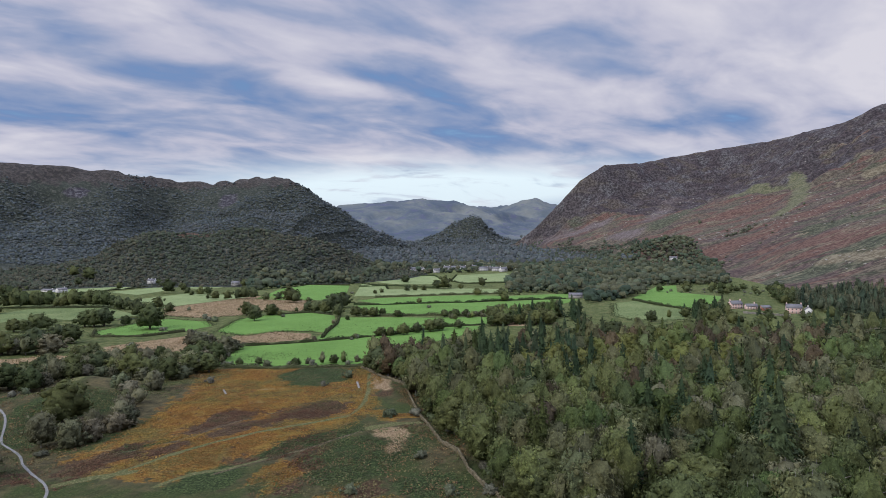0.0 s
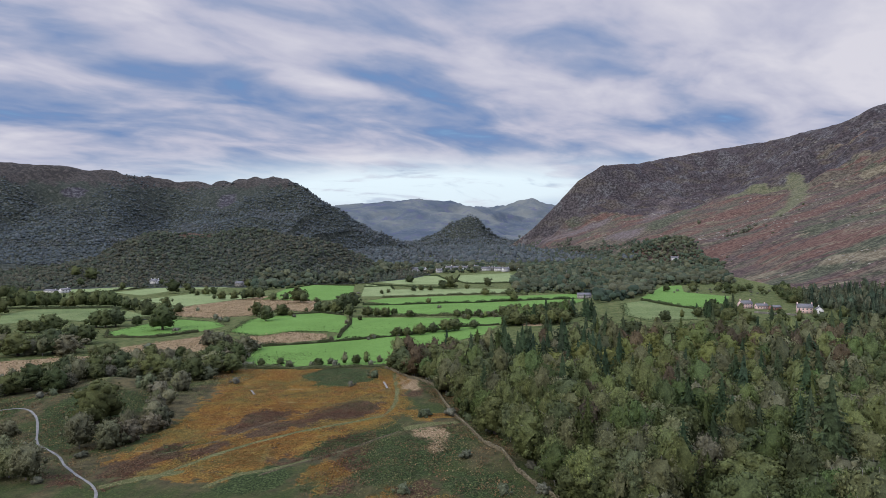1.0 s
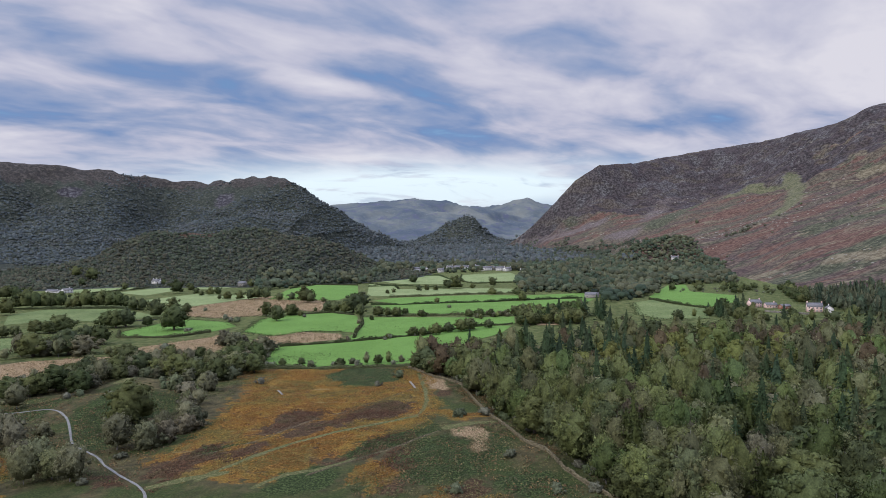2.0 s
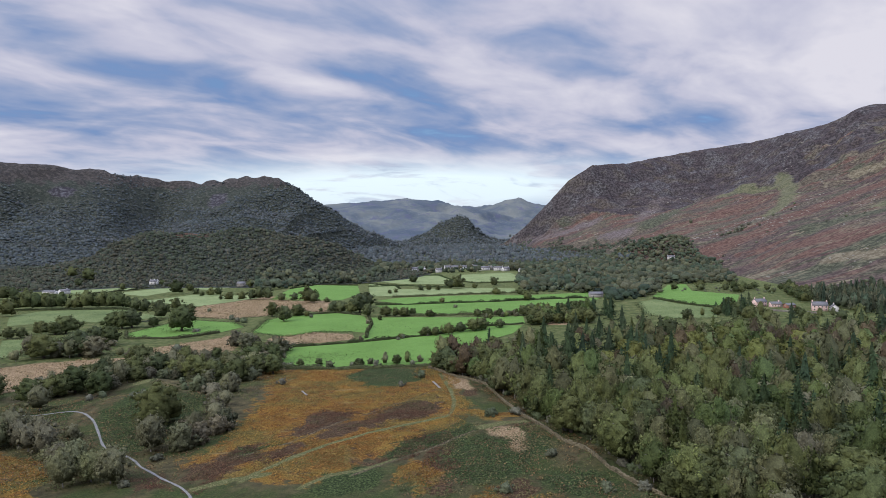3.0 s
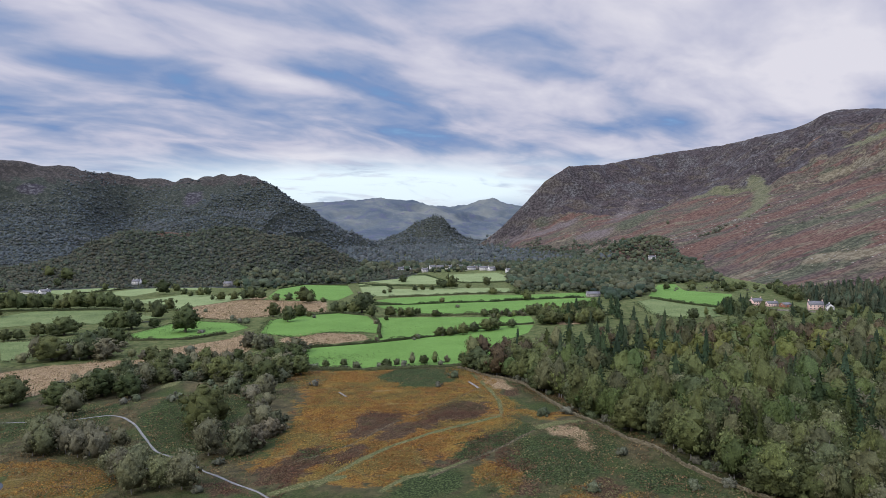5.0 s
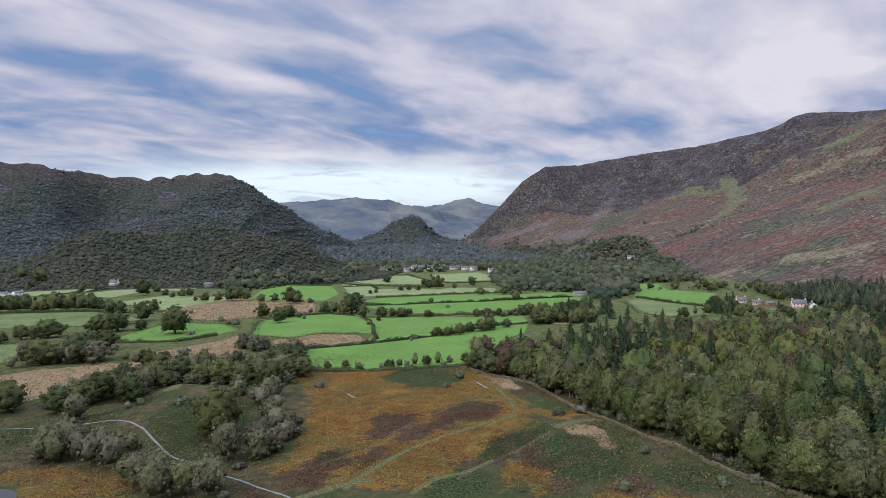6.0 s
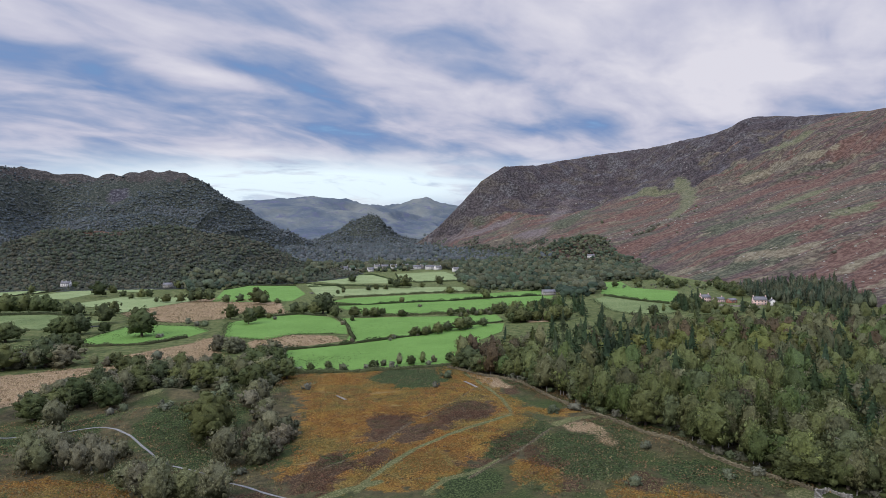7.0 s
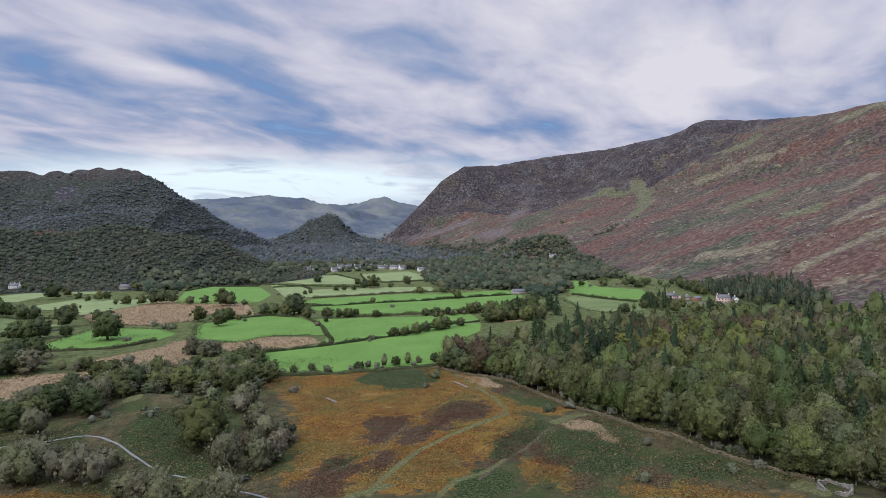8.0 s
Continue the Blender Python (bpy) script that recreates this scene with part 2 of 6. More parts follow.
def mesh_from(name, verts, faces, attrs=None, smooth=False, normals=None):
    """A mesh out of numpy arrays; a face is four corners, the last one -1 where it has three. attrs: name -> one value a vertex; normals: one a vertex."""
    me = bpy.data.meshes.new(name)
    verts, faces = np.asarray(verts, np.float32), np.asarray(faces, np.int32)
    size = (faces >= 0).sum(1)
    corners = faces[faces >= 0]
    me.vertices.add(len(verts))
    me.vertices.foreach_set("co", verts.ravel())
    me.loops.add(len(corners))
    me.loops.foreach_set("vertex_index", corners)
    me.polygons.add(len(faces))
    me.polygons.foreach_set("loop_start", np.concatenate([[0], np.cumsum(size)[:-1]]).astype(np.int32))
    if smooth is not False:
        me.polygons.foreach_set("use_smooth", np.ones(len(faces), bool) if smooth is True else smooth)
    for key, val in (attrs or {}).items():
        me.attributes.new(key, "FLOAT", "POINT").data.foreach_set("value", np.asarray(val, np.float32).ravel())
    me.update(calc_edges=True)
    if normals is not None:
        me.polygons.foreach_set("use_smooth", np.ones(len(faces), bool))
        me.normals_split_custom_set_from_vertices(unit(np.asarray(normals, float)).astype(np.float32))
    return me


def unit(v):
    return v / (np.linalg.norm(v, axis=-1, keepdims=True) + 1e-9)


def grid_faces(nx, ny, keep=None):
    i, j = np.meshgrid(np.arange(nx - 1), np.arange(ny - 1), indexing="ij")
    a = (i * ny + j).ravel()
    q = np.stack([a, a + ny, a + ny + 1, a + 1], 1)
    return q if keep is None else q[keep[q].any(1)]


def sheet(name, xs, ys, zf, material, attrs=None, above=None):
    """A stretch of land over a grid, kept where it stands above the valley floor."""
    X, Y = np.meshgrid(xs, ys, indexing="ij")
    X, Y = X.ravel(), Y.ravel()
    Z = zf(X, Y)
    keep = None if above is None else Z > above(X, Y)
    faces = grid_faces(len(xs), len(ys), keep)
    used, inv = np.unique(faces, return_inverse=True)
    X, Y, Z = X[used], Y[used], Z[used]
    me = mesh_from(name, np.stack([X, Y, Z], 1), inv.reshape(faces.shape), attrs(X, Y, Z) if attrs else None, True)
    me.materials.append(material)
    return new(name, me)


def spaced(a, b, step, reach_a, reach_b, grow=1.09):
    """Grid lines: even from a to b, ever wider outside of it."""
    mid = list(np.arange(a, b + step, step))
    s, v = step, mid[0]
    while v > reach_a:
        s *= grow
        v -= s
        mid.insert(0, v)
    s, v = step, mid[-1]
    while v < reach_b:
        s *= grow
        v += s
        mid.append(v)
    return np.array(mid)


# ---- materials ----
def shader(name):
    m = bpy.data.materials.new(name)
    m.use_nodes = True
    nt = m.node_tree
    nt.nodes.clear()
    return m, nt, nd(nt, "ShaderNodeNewGeometry").outputs["Position"]


def finish(m, nt, colour, rough=0.9, height=None, strength=0.5, size=0.3, spec=0.2):
    ins = {"Base Color": colour, "Roughness": rough, "Specular IOR Level": spec}
    if height is not None:
        ins["Normal"] = nd(nt, "ShaderNodeBump", {"Strength": strength, "Distance": size, "Height": height}).outputs[0]
    b = nd(nt, "ShaderNodeBsdfPrincipled", ins)
    nt.links.new(b.outputs[0], nd(nt, "ShaderNodeOutputMaterial").inputs[0])
    return m


def attr(nt, name):
    n = nt.nodes.new("ShaderNodeAttribute")
    n.attribute_name = name
    return n.outputs["Fac"]


def ground_material():
    m, nt, pos = shader("heath_ground")
    n1, n2, n3 = noise_n(nt, pos, 0.035, 5, 0.6), noise_n(nt, pos, 0.22, 6, 0.65), noise_n(nt, pos, 1.6, 5, 0.7)
    n3 = map_n(nt, n3, 0.36, 0.66)
    n4 = noise_n(nt, pos, 0.09, 5, 0.6, 1.0)
    wob = math_n(nt, "ADD", math_n(nt, "MULTIPLY", math_n(nt, "SUBTRACT", n2, 0.5), 22.0), math_n(nt, "MULTIPLY", math_n(nt, "SUBTRACT", n4, 0.5), 26.0))
    # rough wet grazing and scrub floor
    base = ramp_n(nt, n2, [(0.34, (0.054, 0.048, 0.0264)), (0.5, (0.102, 0.09, 0.0456)), (0.66, (0.162, 0.132, 0.066))])
    open_land = ramp_n(nt, n2, [(0.36, (0.055, 0.078, 0.026)), (0.5, (0.105, 0.128, 0.044)), (0.64, (0.165, 0.168, 0.07))])
    base = mix_c(nt, map_n(nt, n1, 0.42, 0.62), base, ramp_n(nt, n3, [(0.3, (0.0446, 0.0632, 0.0223)), (0.7, (0.0818, 0.104, 0.0335))]))

    def layer(col, key, new_col, soft=1.2, amount=1.0):
        f = map_n(nt, math_n(nt, "ADD", attr(nt, key), math_n(nt, "MULTIPLY", wob, amount)), -soft, soft)
        return mix_c(nt, f, col, new_col)
    rust = ramp_n(nt, n3, [(0.2, (0.10, 0.050, 0.017)), (0.5, (0.21, 0.102, 0.025)), (0.8, (0.31, 0.168, 0.042))])
    rust = mix_c(nt, map_n(nt, n4, 0.45, 0.62), rust, ramp_n(nt, n3, [(0.3, (0.186, 0.112, 0.026)), (0.7, (0.312, 0.193, 0.0446))]))
    rust = mix_c(nt, math_n(nt, "MULTIPLY", map_n(nt, n1, 0.46, 0.60), 0.85), rust, ramp_n(nt, n3, [(0.3, (0.105, 0.088, 0.026)), (0.7, (0.20, 0.155, 0.05))]))
    heather = ramp_n(nt, n3, [(0.3, (0.058, 0.038, 0.022)), (0.6, (0.105, 0.062, 0.036)), (0.8, (0.155, 0.105, 0.055))])
    rust = mix_c(nt, map_n(nt, n2, 0.58, 0.66), rust, heather)
    pale = map_n(nt, noise_n(nt, nd(nt, "ShaderNodeMapping", {0: pos, 2: (0.0, 0.0, radians(-35)), 3: (0.35, 1.0, 1.0)}).outputs[0], 0.16, 6, 0.65, 0.7), 0.58, 0.66)
    rust = mix_c(nt, math_n(nt, "MULTIPLY", pale, 0.7), rust, (0.26, 0.20, 0.09, 1))
    fern = ramp_n(nt, n3, [(0.3, (0.026, 0.0409, 0.0149)), (0.55, (0.0521, 0.0781, 0.026)), (0.75, (0.0967, 0.126, 0.0446))])
    straw = ramp_n(nt, n3, [(0.2, (0.204, 0.138, 0.0744)), (0.55, (0.36, 0.258, 0.15)), (0.85, (0.48, 0.372, 0.228))])
    turf = ramp_n(nt, n3, [(0.3, (0.105, 0.115, 0.046)), (0.6, (0.17, 0.178, 0.075)), (0.8, (0.235, 0.222, 0.105))])
    col = layer(base, "open", open_land, 12.0)
    col = layer(col, "rust", rust, 1.5)
    col = layer(col, "heather", heather, 1.8, 0.75)
    col = layer(col, "fern", fern, 1.8, 0.7)
    col = layer(col, "straw", straw, 1.2, 0.3)
    col = layer(col, "turf", turf, 0.5, 0.07)
    col = layer(col, "tread", ramp_n(nt, n3, [(0.3, (0.072, 0.054, 0.036)), (0.7, (0.204, 0.168, 0.102))]), 0.4, 0.05)
    dark = ramp_n(nt, n3, [(0.3, (0.036, 0.0336, 0.0216)), (0.7, (0.09, 0.0744, 0.048))])
    col = layer(col, "litter", dark, 3.0, 0.3)
    h = math_n(nt, "ADD", math_n(nt, "MULTIPLY", n3, 0.6), n2)
    return finish(m, nt, col, 0.95, h, 0.9, 1.2, 0.1)


def grass_material(name, dark, mid, light):
    m, nt, pos = shader(name)
    n1, n2, n3 = noise_n(nt, pos, 0.03, 4, 0.6), noise_n(nt, pos, 0.16, 6, 0.65), noise_n(nt, pos, 1.1, 5, 0.7)
    n3 = map_n(nt, n3, 0.36, 0.66)
    tone = math_n(nt, "ADD", math_n(nt, "MULTIPLY", n1, 0.5), math_n(nt, "ADD", math_n(nt, "MULTIPLY", n2, 0.35), math_n(nt, "MULTIPLY", n3, 0.3)))
    col = ramp_n(nt, tone, [(0.40, dark), (0.56, mid), (0.74, light)])
    spots = map_n(nt, noise_n(nt, pos, 0.5, 3, 0.6, 0.6), 0.67, 0.72)
    col = mix_c(nt, math_n(nt, "MULTIPLY", spots, 0.6), col, tuple(0.45 * c for c in dark))
    return finish(m, nt, col, 0.9, n3, 0.5, 0.4, 0.15)


def fell_material():
    """Bracken, heather and grass on a fellside in long slanting bands, with dark crags on top."""
    m, nt, pos = shader("fell_side")
    geo = nd(nt, "ShaderNodeNewGeometry")
    up = nd(nt, "ShaderNodeSeparateXYZ", {0: geo.outputs["Normal"]}).outputs[2]

    def bands(turn, long):
        n = nd(nt, "ShaderNodeMapping", {0: pos, 2: (0.0, 0.0, radians(turn)), 3: (long, 1.0, 1.0)})
        n.vector_type = "TEXTURE"
        return n.outputs[0]
    slant, steep = bands(-28, 3.2), bands(-12, 4.5)
    n1, n2 = noise_n(nt, slant, 0.008, 5, 0.58, 0.6), noise_n(nt, slant, 0.03, 6, 0.62, 0.5)
    n3, n4 = noise_n(nt, pos, 0.13, 6, 0.7), noise_n(nt, steep, 0.016, 5, 0.6, 0.6)
    n3 = map_n(nt, n3, 0.38, 0.62)
    red = ramp_n(nt, n3, [(0.15, (0.05646, 0.03174, 0.02408)), (0.5, (0.08233, 0.04637, 0.03486)), (0.85, (0.1066, 0.06752, 0.05124))])
    maroon = ramp_n(nt, n3, [(0.15, (0.0375, 0.02704, 0.02424)), (0.5, (0.05808, 0.04061, 0.03497)), (0.85, (0.08355, 0.06064, 0.05126))])
    brown = ramp_n(nt, n3, [(0.15, (0.0402, 0.03302, 0.02397)), (0.5, (0.06848, 0.05539, 0.03909)), (0.85, (0.09821, 0.08238, 0.05978))])
    moss = ramp_n(nt, n3, [(0.15, (0.02971, 0.03296, 0.02092)), (0.5, (0.04793, 0.05109, 0.03164)), (0.85, (0.07625, 0.07747, 0.0497))])
    green = ramp_n(nt, n3, [(0.2, (0.06116, 0.06451, 0.03379)), (0.8, (0.1084, 0.1054, 0.06163))])
    tan = ramp_n(nt, n3, [(0.2, (0.08032, 0.06655, 0.04248)), (0.8, (0.1472, 0.1278, 0.08622))])
    dark = ramp_n(nt, math_n(nt, "ADD", math_n(nt, "MULTIPLY", n3, 0.45), math_n(nt, "MULTIPLY", n2, 0.55)), [(0.25, (0.021, 0.0175, 0.0185)), (0.5, (0.038, 0.031, 0.032)), (0.75, (0.062, 0.050, 0.049))])
    stone = ramp_n(nt, n3, [(0.2, (0.04198, 0.04041, 0.04142)), (0.55, (0.07848, 0.0771, 0.07811)), (0.85, (0.1402, 0.1392, 0.1392))])
    pink = ramp_n(nt, n3, [(0.2, (0.06785, 0.05432, 0.05034)), (0.8, (0.115, 0.09603, 0.08983))])

    def over(col, key, new_col, lo=0.34, hi=0.72, loose=1.7, by=n2):
        f = math_n(nt, "ADD", attr(nt, key), math_n(nt, "MULTIPLY", math_n(nt, "SUBTRACT", by, 0.5), loose))
        return mix_c(nt, map_n(nt, f, lo, hi), col, new_col)
    col = mix_c(nt, map_n(nt, n1, 0.44, 0.54), brown, maroon)
    col = mix_c(nt, map_n(nt, n4, 0.52, 0.57), col, red)
    col = mix_c(nt, math_n(nt, "MULTIPLY", map_n(nt, n2, 0.55, 0.60), 0.85), col, moss)
    col = mix_c(nt, math_n(nt, "MULTIPLY", map_n(nt, n4, 0.42, 0.36), 0.7), col, moss)
    col = over(col, "red", red)
    col = over(col, "olive", moss)
    wisps = map_n(nt, noise_n(nt, steep, 0.045, 6, 0.62, 0.6), 0.58, 0.63)
    col = mix_c(nt, math_n(nt, "MULTIPLY", wisps, 0.9), col, tan)
    wall = nd(nt, "ShaderNodeMapping", {0: pos, 3: (0.016, 0.016, 0.006)}).outputs[0]
    face = map_n(nt, noise_n(nt, wall, 1.0, 6, 0.62, 0.5), 0.50, 0.60)
    ledge = map_n(nt, noise_n(nt, slant, 0.02, 5, 0.6, 0.8), 0.52, 0.62)
    crag = mix_c(nt, math_n(nt, "MULTIPLY", face, 0.45), dark, stone)
    crag = mix_c(nt, math_n(nt, "MULTIPLY", ledge, 0.5), crag, brown)
    col = over(col, "moor", crag, 0.34, 0.56, 1.0)
    col = over(col, "scree", pink, 0.45, 1.1, 2.6)
    col = over(col, "pale", green, 0.40, 0.8, 1.8)
    col = over(col, "tan", tan, 0.40, 0.8, 2.0)
    rock = map_n(nt, math_n(nt, "ADD", math_n(nt, "SUBTRACT", 1.0, up), math_n(nt, "MULTIPLY", math_n(nt, "SUBTRACT", n2, 0.5), 0.4)), 0.27, 0.40)
    col = mix_c(nt, math_n(nt, "MULTIPLY", rock, 0.22), col, stone)
    outcrop = map_n(nt, noise_n(nt, slant, 0.07, 5, 0.65, 0.8), 0.63, 0.68)
    col = mix_c(nt, math_n(nt, "MULTIPLY", outcrop, 0.5), col, stone)
    h = math_n(nt, "ADD", math_n(nt, "MULTIPLY", n3, 0.12), n2)
    return finish(m, nt, col, 0.95, h, 0.5, 3.5, 0.1)


def woodfell_material():
    m, nt, pos = shader("wooded_fell")
    geo = nd(nt, "ShaderNodeNewGeometry")
    up = nd(nt, "ShaderNodeSeparateXYZ", {0: geo.outputs["Normal"]}).outputs[2]
    n2, n3 = noise_n(nt, pos, 0.02, 6, 0.65, 0.5), noise_n(nt, pos, 0.11, 6, 0.7)
    n3 = map_n(nt, n3, 0.36, 0.66)
    col = ramp_n(nt, n3, [(0.2, (0.04, 0.048, 0.038)), (0.55, (0.065, 0.074, 0.058)), (0.85, (0.095, 0.10, 0.08))])
    heath = ramp_n(nt, n3, [(0.2, (0.05, 0.046, 0.042)), (0.8, (0.105, 0.092, 0.08))])
    col = mix_c(nt, map_n(nt, math_n(nt, "ADD", attr(nt, "moor"), math_n(nt, "MULTIPLY", math_n(nt, "SUBTRACT", n2, 0.5), 1.0)), 0.45, 0.6), col, heath)
    col = mix_c(nt, map_n(nt, math_n(nt, "ADD", attr(nt, "bracken"), math_n(nt, "SUBTRACT", n2, 0.5)), 0.45, 0.7), col, ramp_n(nt, n3, [(0.2, (0.085, 0.052, 0.036)), (0.8, (0.16, 0.105, 0.07))]))
    stone = ramp_n(nt, n3, [(0.3, (0.05, 0.044, 0.055)), (0.6, (0.098, 0.094, 0.102)), (0.8, (0.15, 0.145, 0.155))])
    rock = math_n(nt, "MULTIPLY", map_n(nt, math_n(nt, "ADD", attr(nt, "crag"), math_n(nt, "MULTIPLY", math_n(nt, "SUBTRACT", n2, 0.5), 1.6)), 0.45, 0.7), 0.9)
    col = mix_c(nt, rock, col, stone)
    return finish(m, nt, col, 0.95, n3, 1.0, 5.0, 0.1)


def hazed_far_material():
    m, nt, pos = shader("hazed_far_mountain")
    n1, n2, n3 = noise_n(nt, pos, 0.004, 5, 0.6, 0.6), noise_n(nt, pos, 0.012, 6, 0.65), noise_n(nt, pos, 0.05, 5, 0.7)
    # the haze of distance is painted in: blue-grey mixed into the mountain's colours
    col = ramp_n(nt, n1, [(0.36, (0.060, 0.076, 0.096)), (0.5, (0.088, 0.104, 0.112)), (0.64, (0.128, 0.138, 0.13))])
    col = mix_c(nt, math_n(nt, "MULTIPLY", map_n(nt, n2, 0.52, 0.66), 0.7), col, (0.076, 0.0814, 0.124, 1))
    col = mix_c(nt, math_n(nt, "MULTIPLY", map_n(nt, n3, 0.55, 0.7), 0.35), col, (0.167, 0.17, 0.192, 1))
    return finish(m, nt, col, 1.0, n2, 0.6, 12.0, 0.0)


def leaf_material(name, palette, spread=0.24):
    """Foliage: each tree takes its own tone, each clump of leaves varies about it."""
    m, nt, pos = shader(name)
    geo = nd(nt, "ShaderNodeNewGeometry")
    own = nd(nt, "ShaderNodeObjectInfo").outputs["Random"]
    tone = math_n(nt, "FRACT", math_n(nt, "ADD", own, attr(nt, "tint")))
    col = ramp_n(nt, tone, [(i / max(1, len(palette) - 1), c) for i, c in enumerate(palette)])
    isl = geo.outputs["Random Per Island"]
    bright = math_n(nt, "ADD", 1.0 - spread, math_n(nt, "MULTIPLY", isl, 2 * spread))
    bright = math_n(nt, "MULTIPLY", bright, map_n(nt, noise_n(nt, pos, 0.45, 3, 0.6), 0.34, 0.66, 0.86, 1.14))
    bright = math_n(nt, "MULTIPLY", bright, map_n(nt, noise_n(nt, pos, 1.7, 3, 0.7), 0.36, 0.64, 0.76, 1.24))
    tree = math_n(nt, "FRACT", math_n(nt, "MULTIPLY", math_n(nt, "ADD", own, attr(nt, "tint")), 7.31))
    bright = math_n(nt, "MULTIPLY", bright, math_n(nt, "ADD", 0.76, math_n(nt, "MULTIPLY", tree, 0.46)))
    col = mix_c(nt, 1.0, col, nd(nt, "ShaderNodeCombineXYZ", {0: bright, 1: bright, 2: bright}).outputs[0], "MULTIPLY")
    d = nd(nt, "ShaderNodeBsdfPrincipled", {"Base Color": col, "Roughness": 0.8, "Specular IOR Level": 0.1}).outputs[0]
    t = nd(nt, "ShaderNodeBsdfTranslucent", {0: col}).outputs[0]
    mx = nd(nt, "ShaderNodeMixShader", {0: 0.35, 1: d, 2: t}).outputs[0]
    nt.links.new(mx, nd(nt, "ShaderNodeOutputMaterial").inputs[0])
    return m


def rough_material(name, dark, light, scale=3.0, rough=0.9, bump=0.05):
    m, nt, pos = shader(name)
    n1, n2 = noise_n(nt, pos, scale, 6, 0.65), noise_n(nt, pos, scale * 0.2, 4, 0.6)
    tone = math_n(nt, "ADD", math_n(nt, "MULTIPLY", n1, 0.6), math_n(nt, "MULTIPLY", n2, 0.4))
    return finish(m, nt, ramp_n(nt, tone, [(0.35, dark), (0.65, light)]), rough, n1, 0.6, bump)


M_GROUND = ground_material()
M_FELL, M_WOODFELL, M_FAR = fell_material(), woodfell_material(), hazed_far_material()
M_FIELD = grass_material("meadow_grass", (0.07097, 0.1377, 0.02565), (0.08977, 0.1734, 0.03334), (0.1111, 0.204, 0.04531))
M_PALE = grass_material("pale_pasture", (0.11, 0.15, 0.055), (0.155, 0.195, 0.08), (0.20, 0.235, 0.105))
M_RUSHY = grass_material("rushy_pasture", (0.05, 0.075, 0.025), (0.10, 0.135, 0.045), (0.155, 0.18, 0.075))
M_TAN = grass_material("dry_moor_grass", (0.15, 0.10, 0.05), (0.25, 0.18, 0.10), (0.33, 0.26, 0.16))
M_OAK = leaf_material("oak_leaves", [(0.04884, 0.06523, 0.02449), (0.06526, 0.07912, 0.03068), (0.08141, 0.08958, 0.03264), (0.05652, 0.07132, 0.03264), (0.09718, 0.1052, 0.03571)])
M_GOLD = leaf_material("turning_leaves", [(0.08728, 0.1002, 0.02907), (0.1066, 0.1098, 0.0323), (0.07106, 0.0904, 0.02907)])
M_BIRCH = leaf_material("birch_leaves", [(0.08096, 0.1086, 0.0368), (0.1086, 0.1196, 0.046), (0.1178, 0.1178, 0.0552), (0.09016, 0.09568, 0.04968), (0.0736, 0.1122, 0.03496), (0.1242, 0.138, 0.04784), (0.09568, 0.1159, 0.046)])
M_BROWN = leaf_material("brown_birch_leaves", [(0.09473, 0.07012, 0.03934), (0.08063, 0.06662, 0.04172), (0.1052, 0.07575, 0.04053), (0.0876, 0.07575, 0.04292)])
M_SPRUCE = leaf_material("spruce_needles", [(0.03314, 0.05686, 0.02772), (0.04349, 0.06757, 0.02951), (0.06216, 0.0789, 0.03692), (0.03727, 0.06328, 0.03504)])
M_LARCH = leaf_material("larch_needles", [(0.05342, 0.07215, 0.02368), (0.07116, 0.0859, 0.02705), (0.06102, 0.06852, 0.02368)])
M_SHRUB = leaf_material("shrub_leaves", [(0.09936, 0.1097, 0.06676), (0.1365, 0.1331, 0.0997), (0.09175, 0.117, 0.05845), (0.1523, 0.1474, 0.1173)])
M_WILLOW = leaf_material("willow_leaves", [(0.094, 0.100, 0.058), (0.112, 0.103, 0.068), (0.082, 0.096, 0.05), (0.125, 0.12, 0.068), (0.115, 0.098, 0.066)])
M_HEDGE = leaf_material("hedge_leaves", [(0.04258, 0.06426, 0.02525), (0.06086, 0.07965, 0.03281), (0.07301, 0.07709, 0.03791)])
# far trees: blue added to the leaf colour paints in the haze before them
M_HAZYLEAF = leaf_material("hazed_fellside_leaves", [(0.07412, 0.09183, 0.09502), (0.08475, 0.1005, 0.1017), (0.09329, 0.1005, 0.09968), (0.07945, 0.0979, 0.08819)], 0.2)
M_DALE = leaf_material("dale_leaves", [(0.0396, 0.0594, 0.03762), (0.05445, 0.07524, 0.04554), (0.07128, 0.08514, 0.0495), (0.09108, 0.09306, 0.05148), (0.0594, 0.07722, 0.04752), (0.104, 0.099, 0.05742)], 0.26)
M_KNOLL = leaf_material("knoll_leaves", [(0.05563, 0.07097, 0.04629), (0.06381, 0.0757, 0.04801), (0.08017, 0.0757, 0.05145), (0.05235, 0.06861, 0.04801)], 0.2)
M_GREY = leaf_material("thinning_grey_leaves", [(0.1167, 0.1185, 0.06499), (0.1384, 0.1349, 0.0768), (0.1255, 0.1185, 0.07486), (0.1438, 0.1512, 0.06893), (0.1015, 0.1091, 0.05908)], 0.24)
M_RUSTTUFT = leaf_material("rust_bracken_fronds", [(0.13, 0.1123, 0.04025), (0.1695, 0.1338, 0.04313), (0.1977, 0.1048, 0.03258), (0.2429, 0.1229, 0.03258), (0.2768, 0.1476, 0.03834), (0.2656, 0.1711, 0.04601), (0.1977, 0.155, 0.04792)], 0.13)
M_FERNTUFT = leaf_material("green_bracken_fronds", [(0.0506, 0.06204, 0.0294), (0.0682, 0.07896, 0.0378), (0.0968, 0.0987, 0.0483), (0.121, 0.0893, 0.04725)], 0.2)
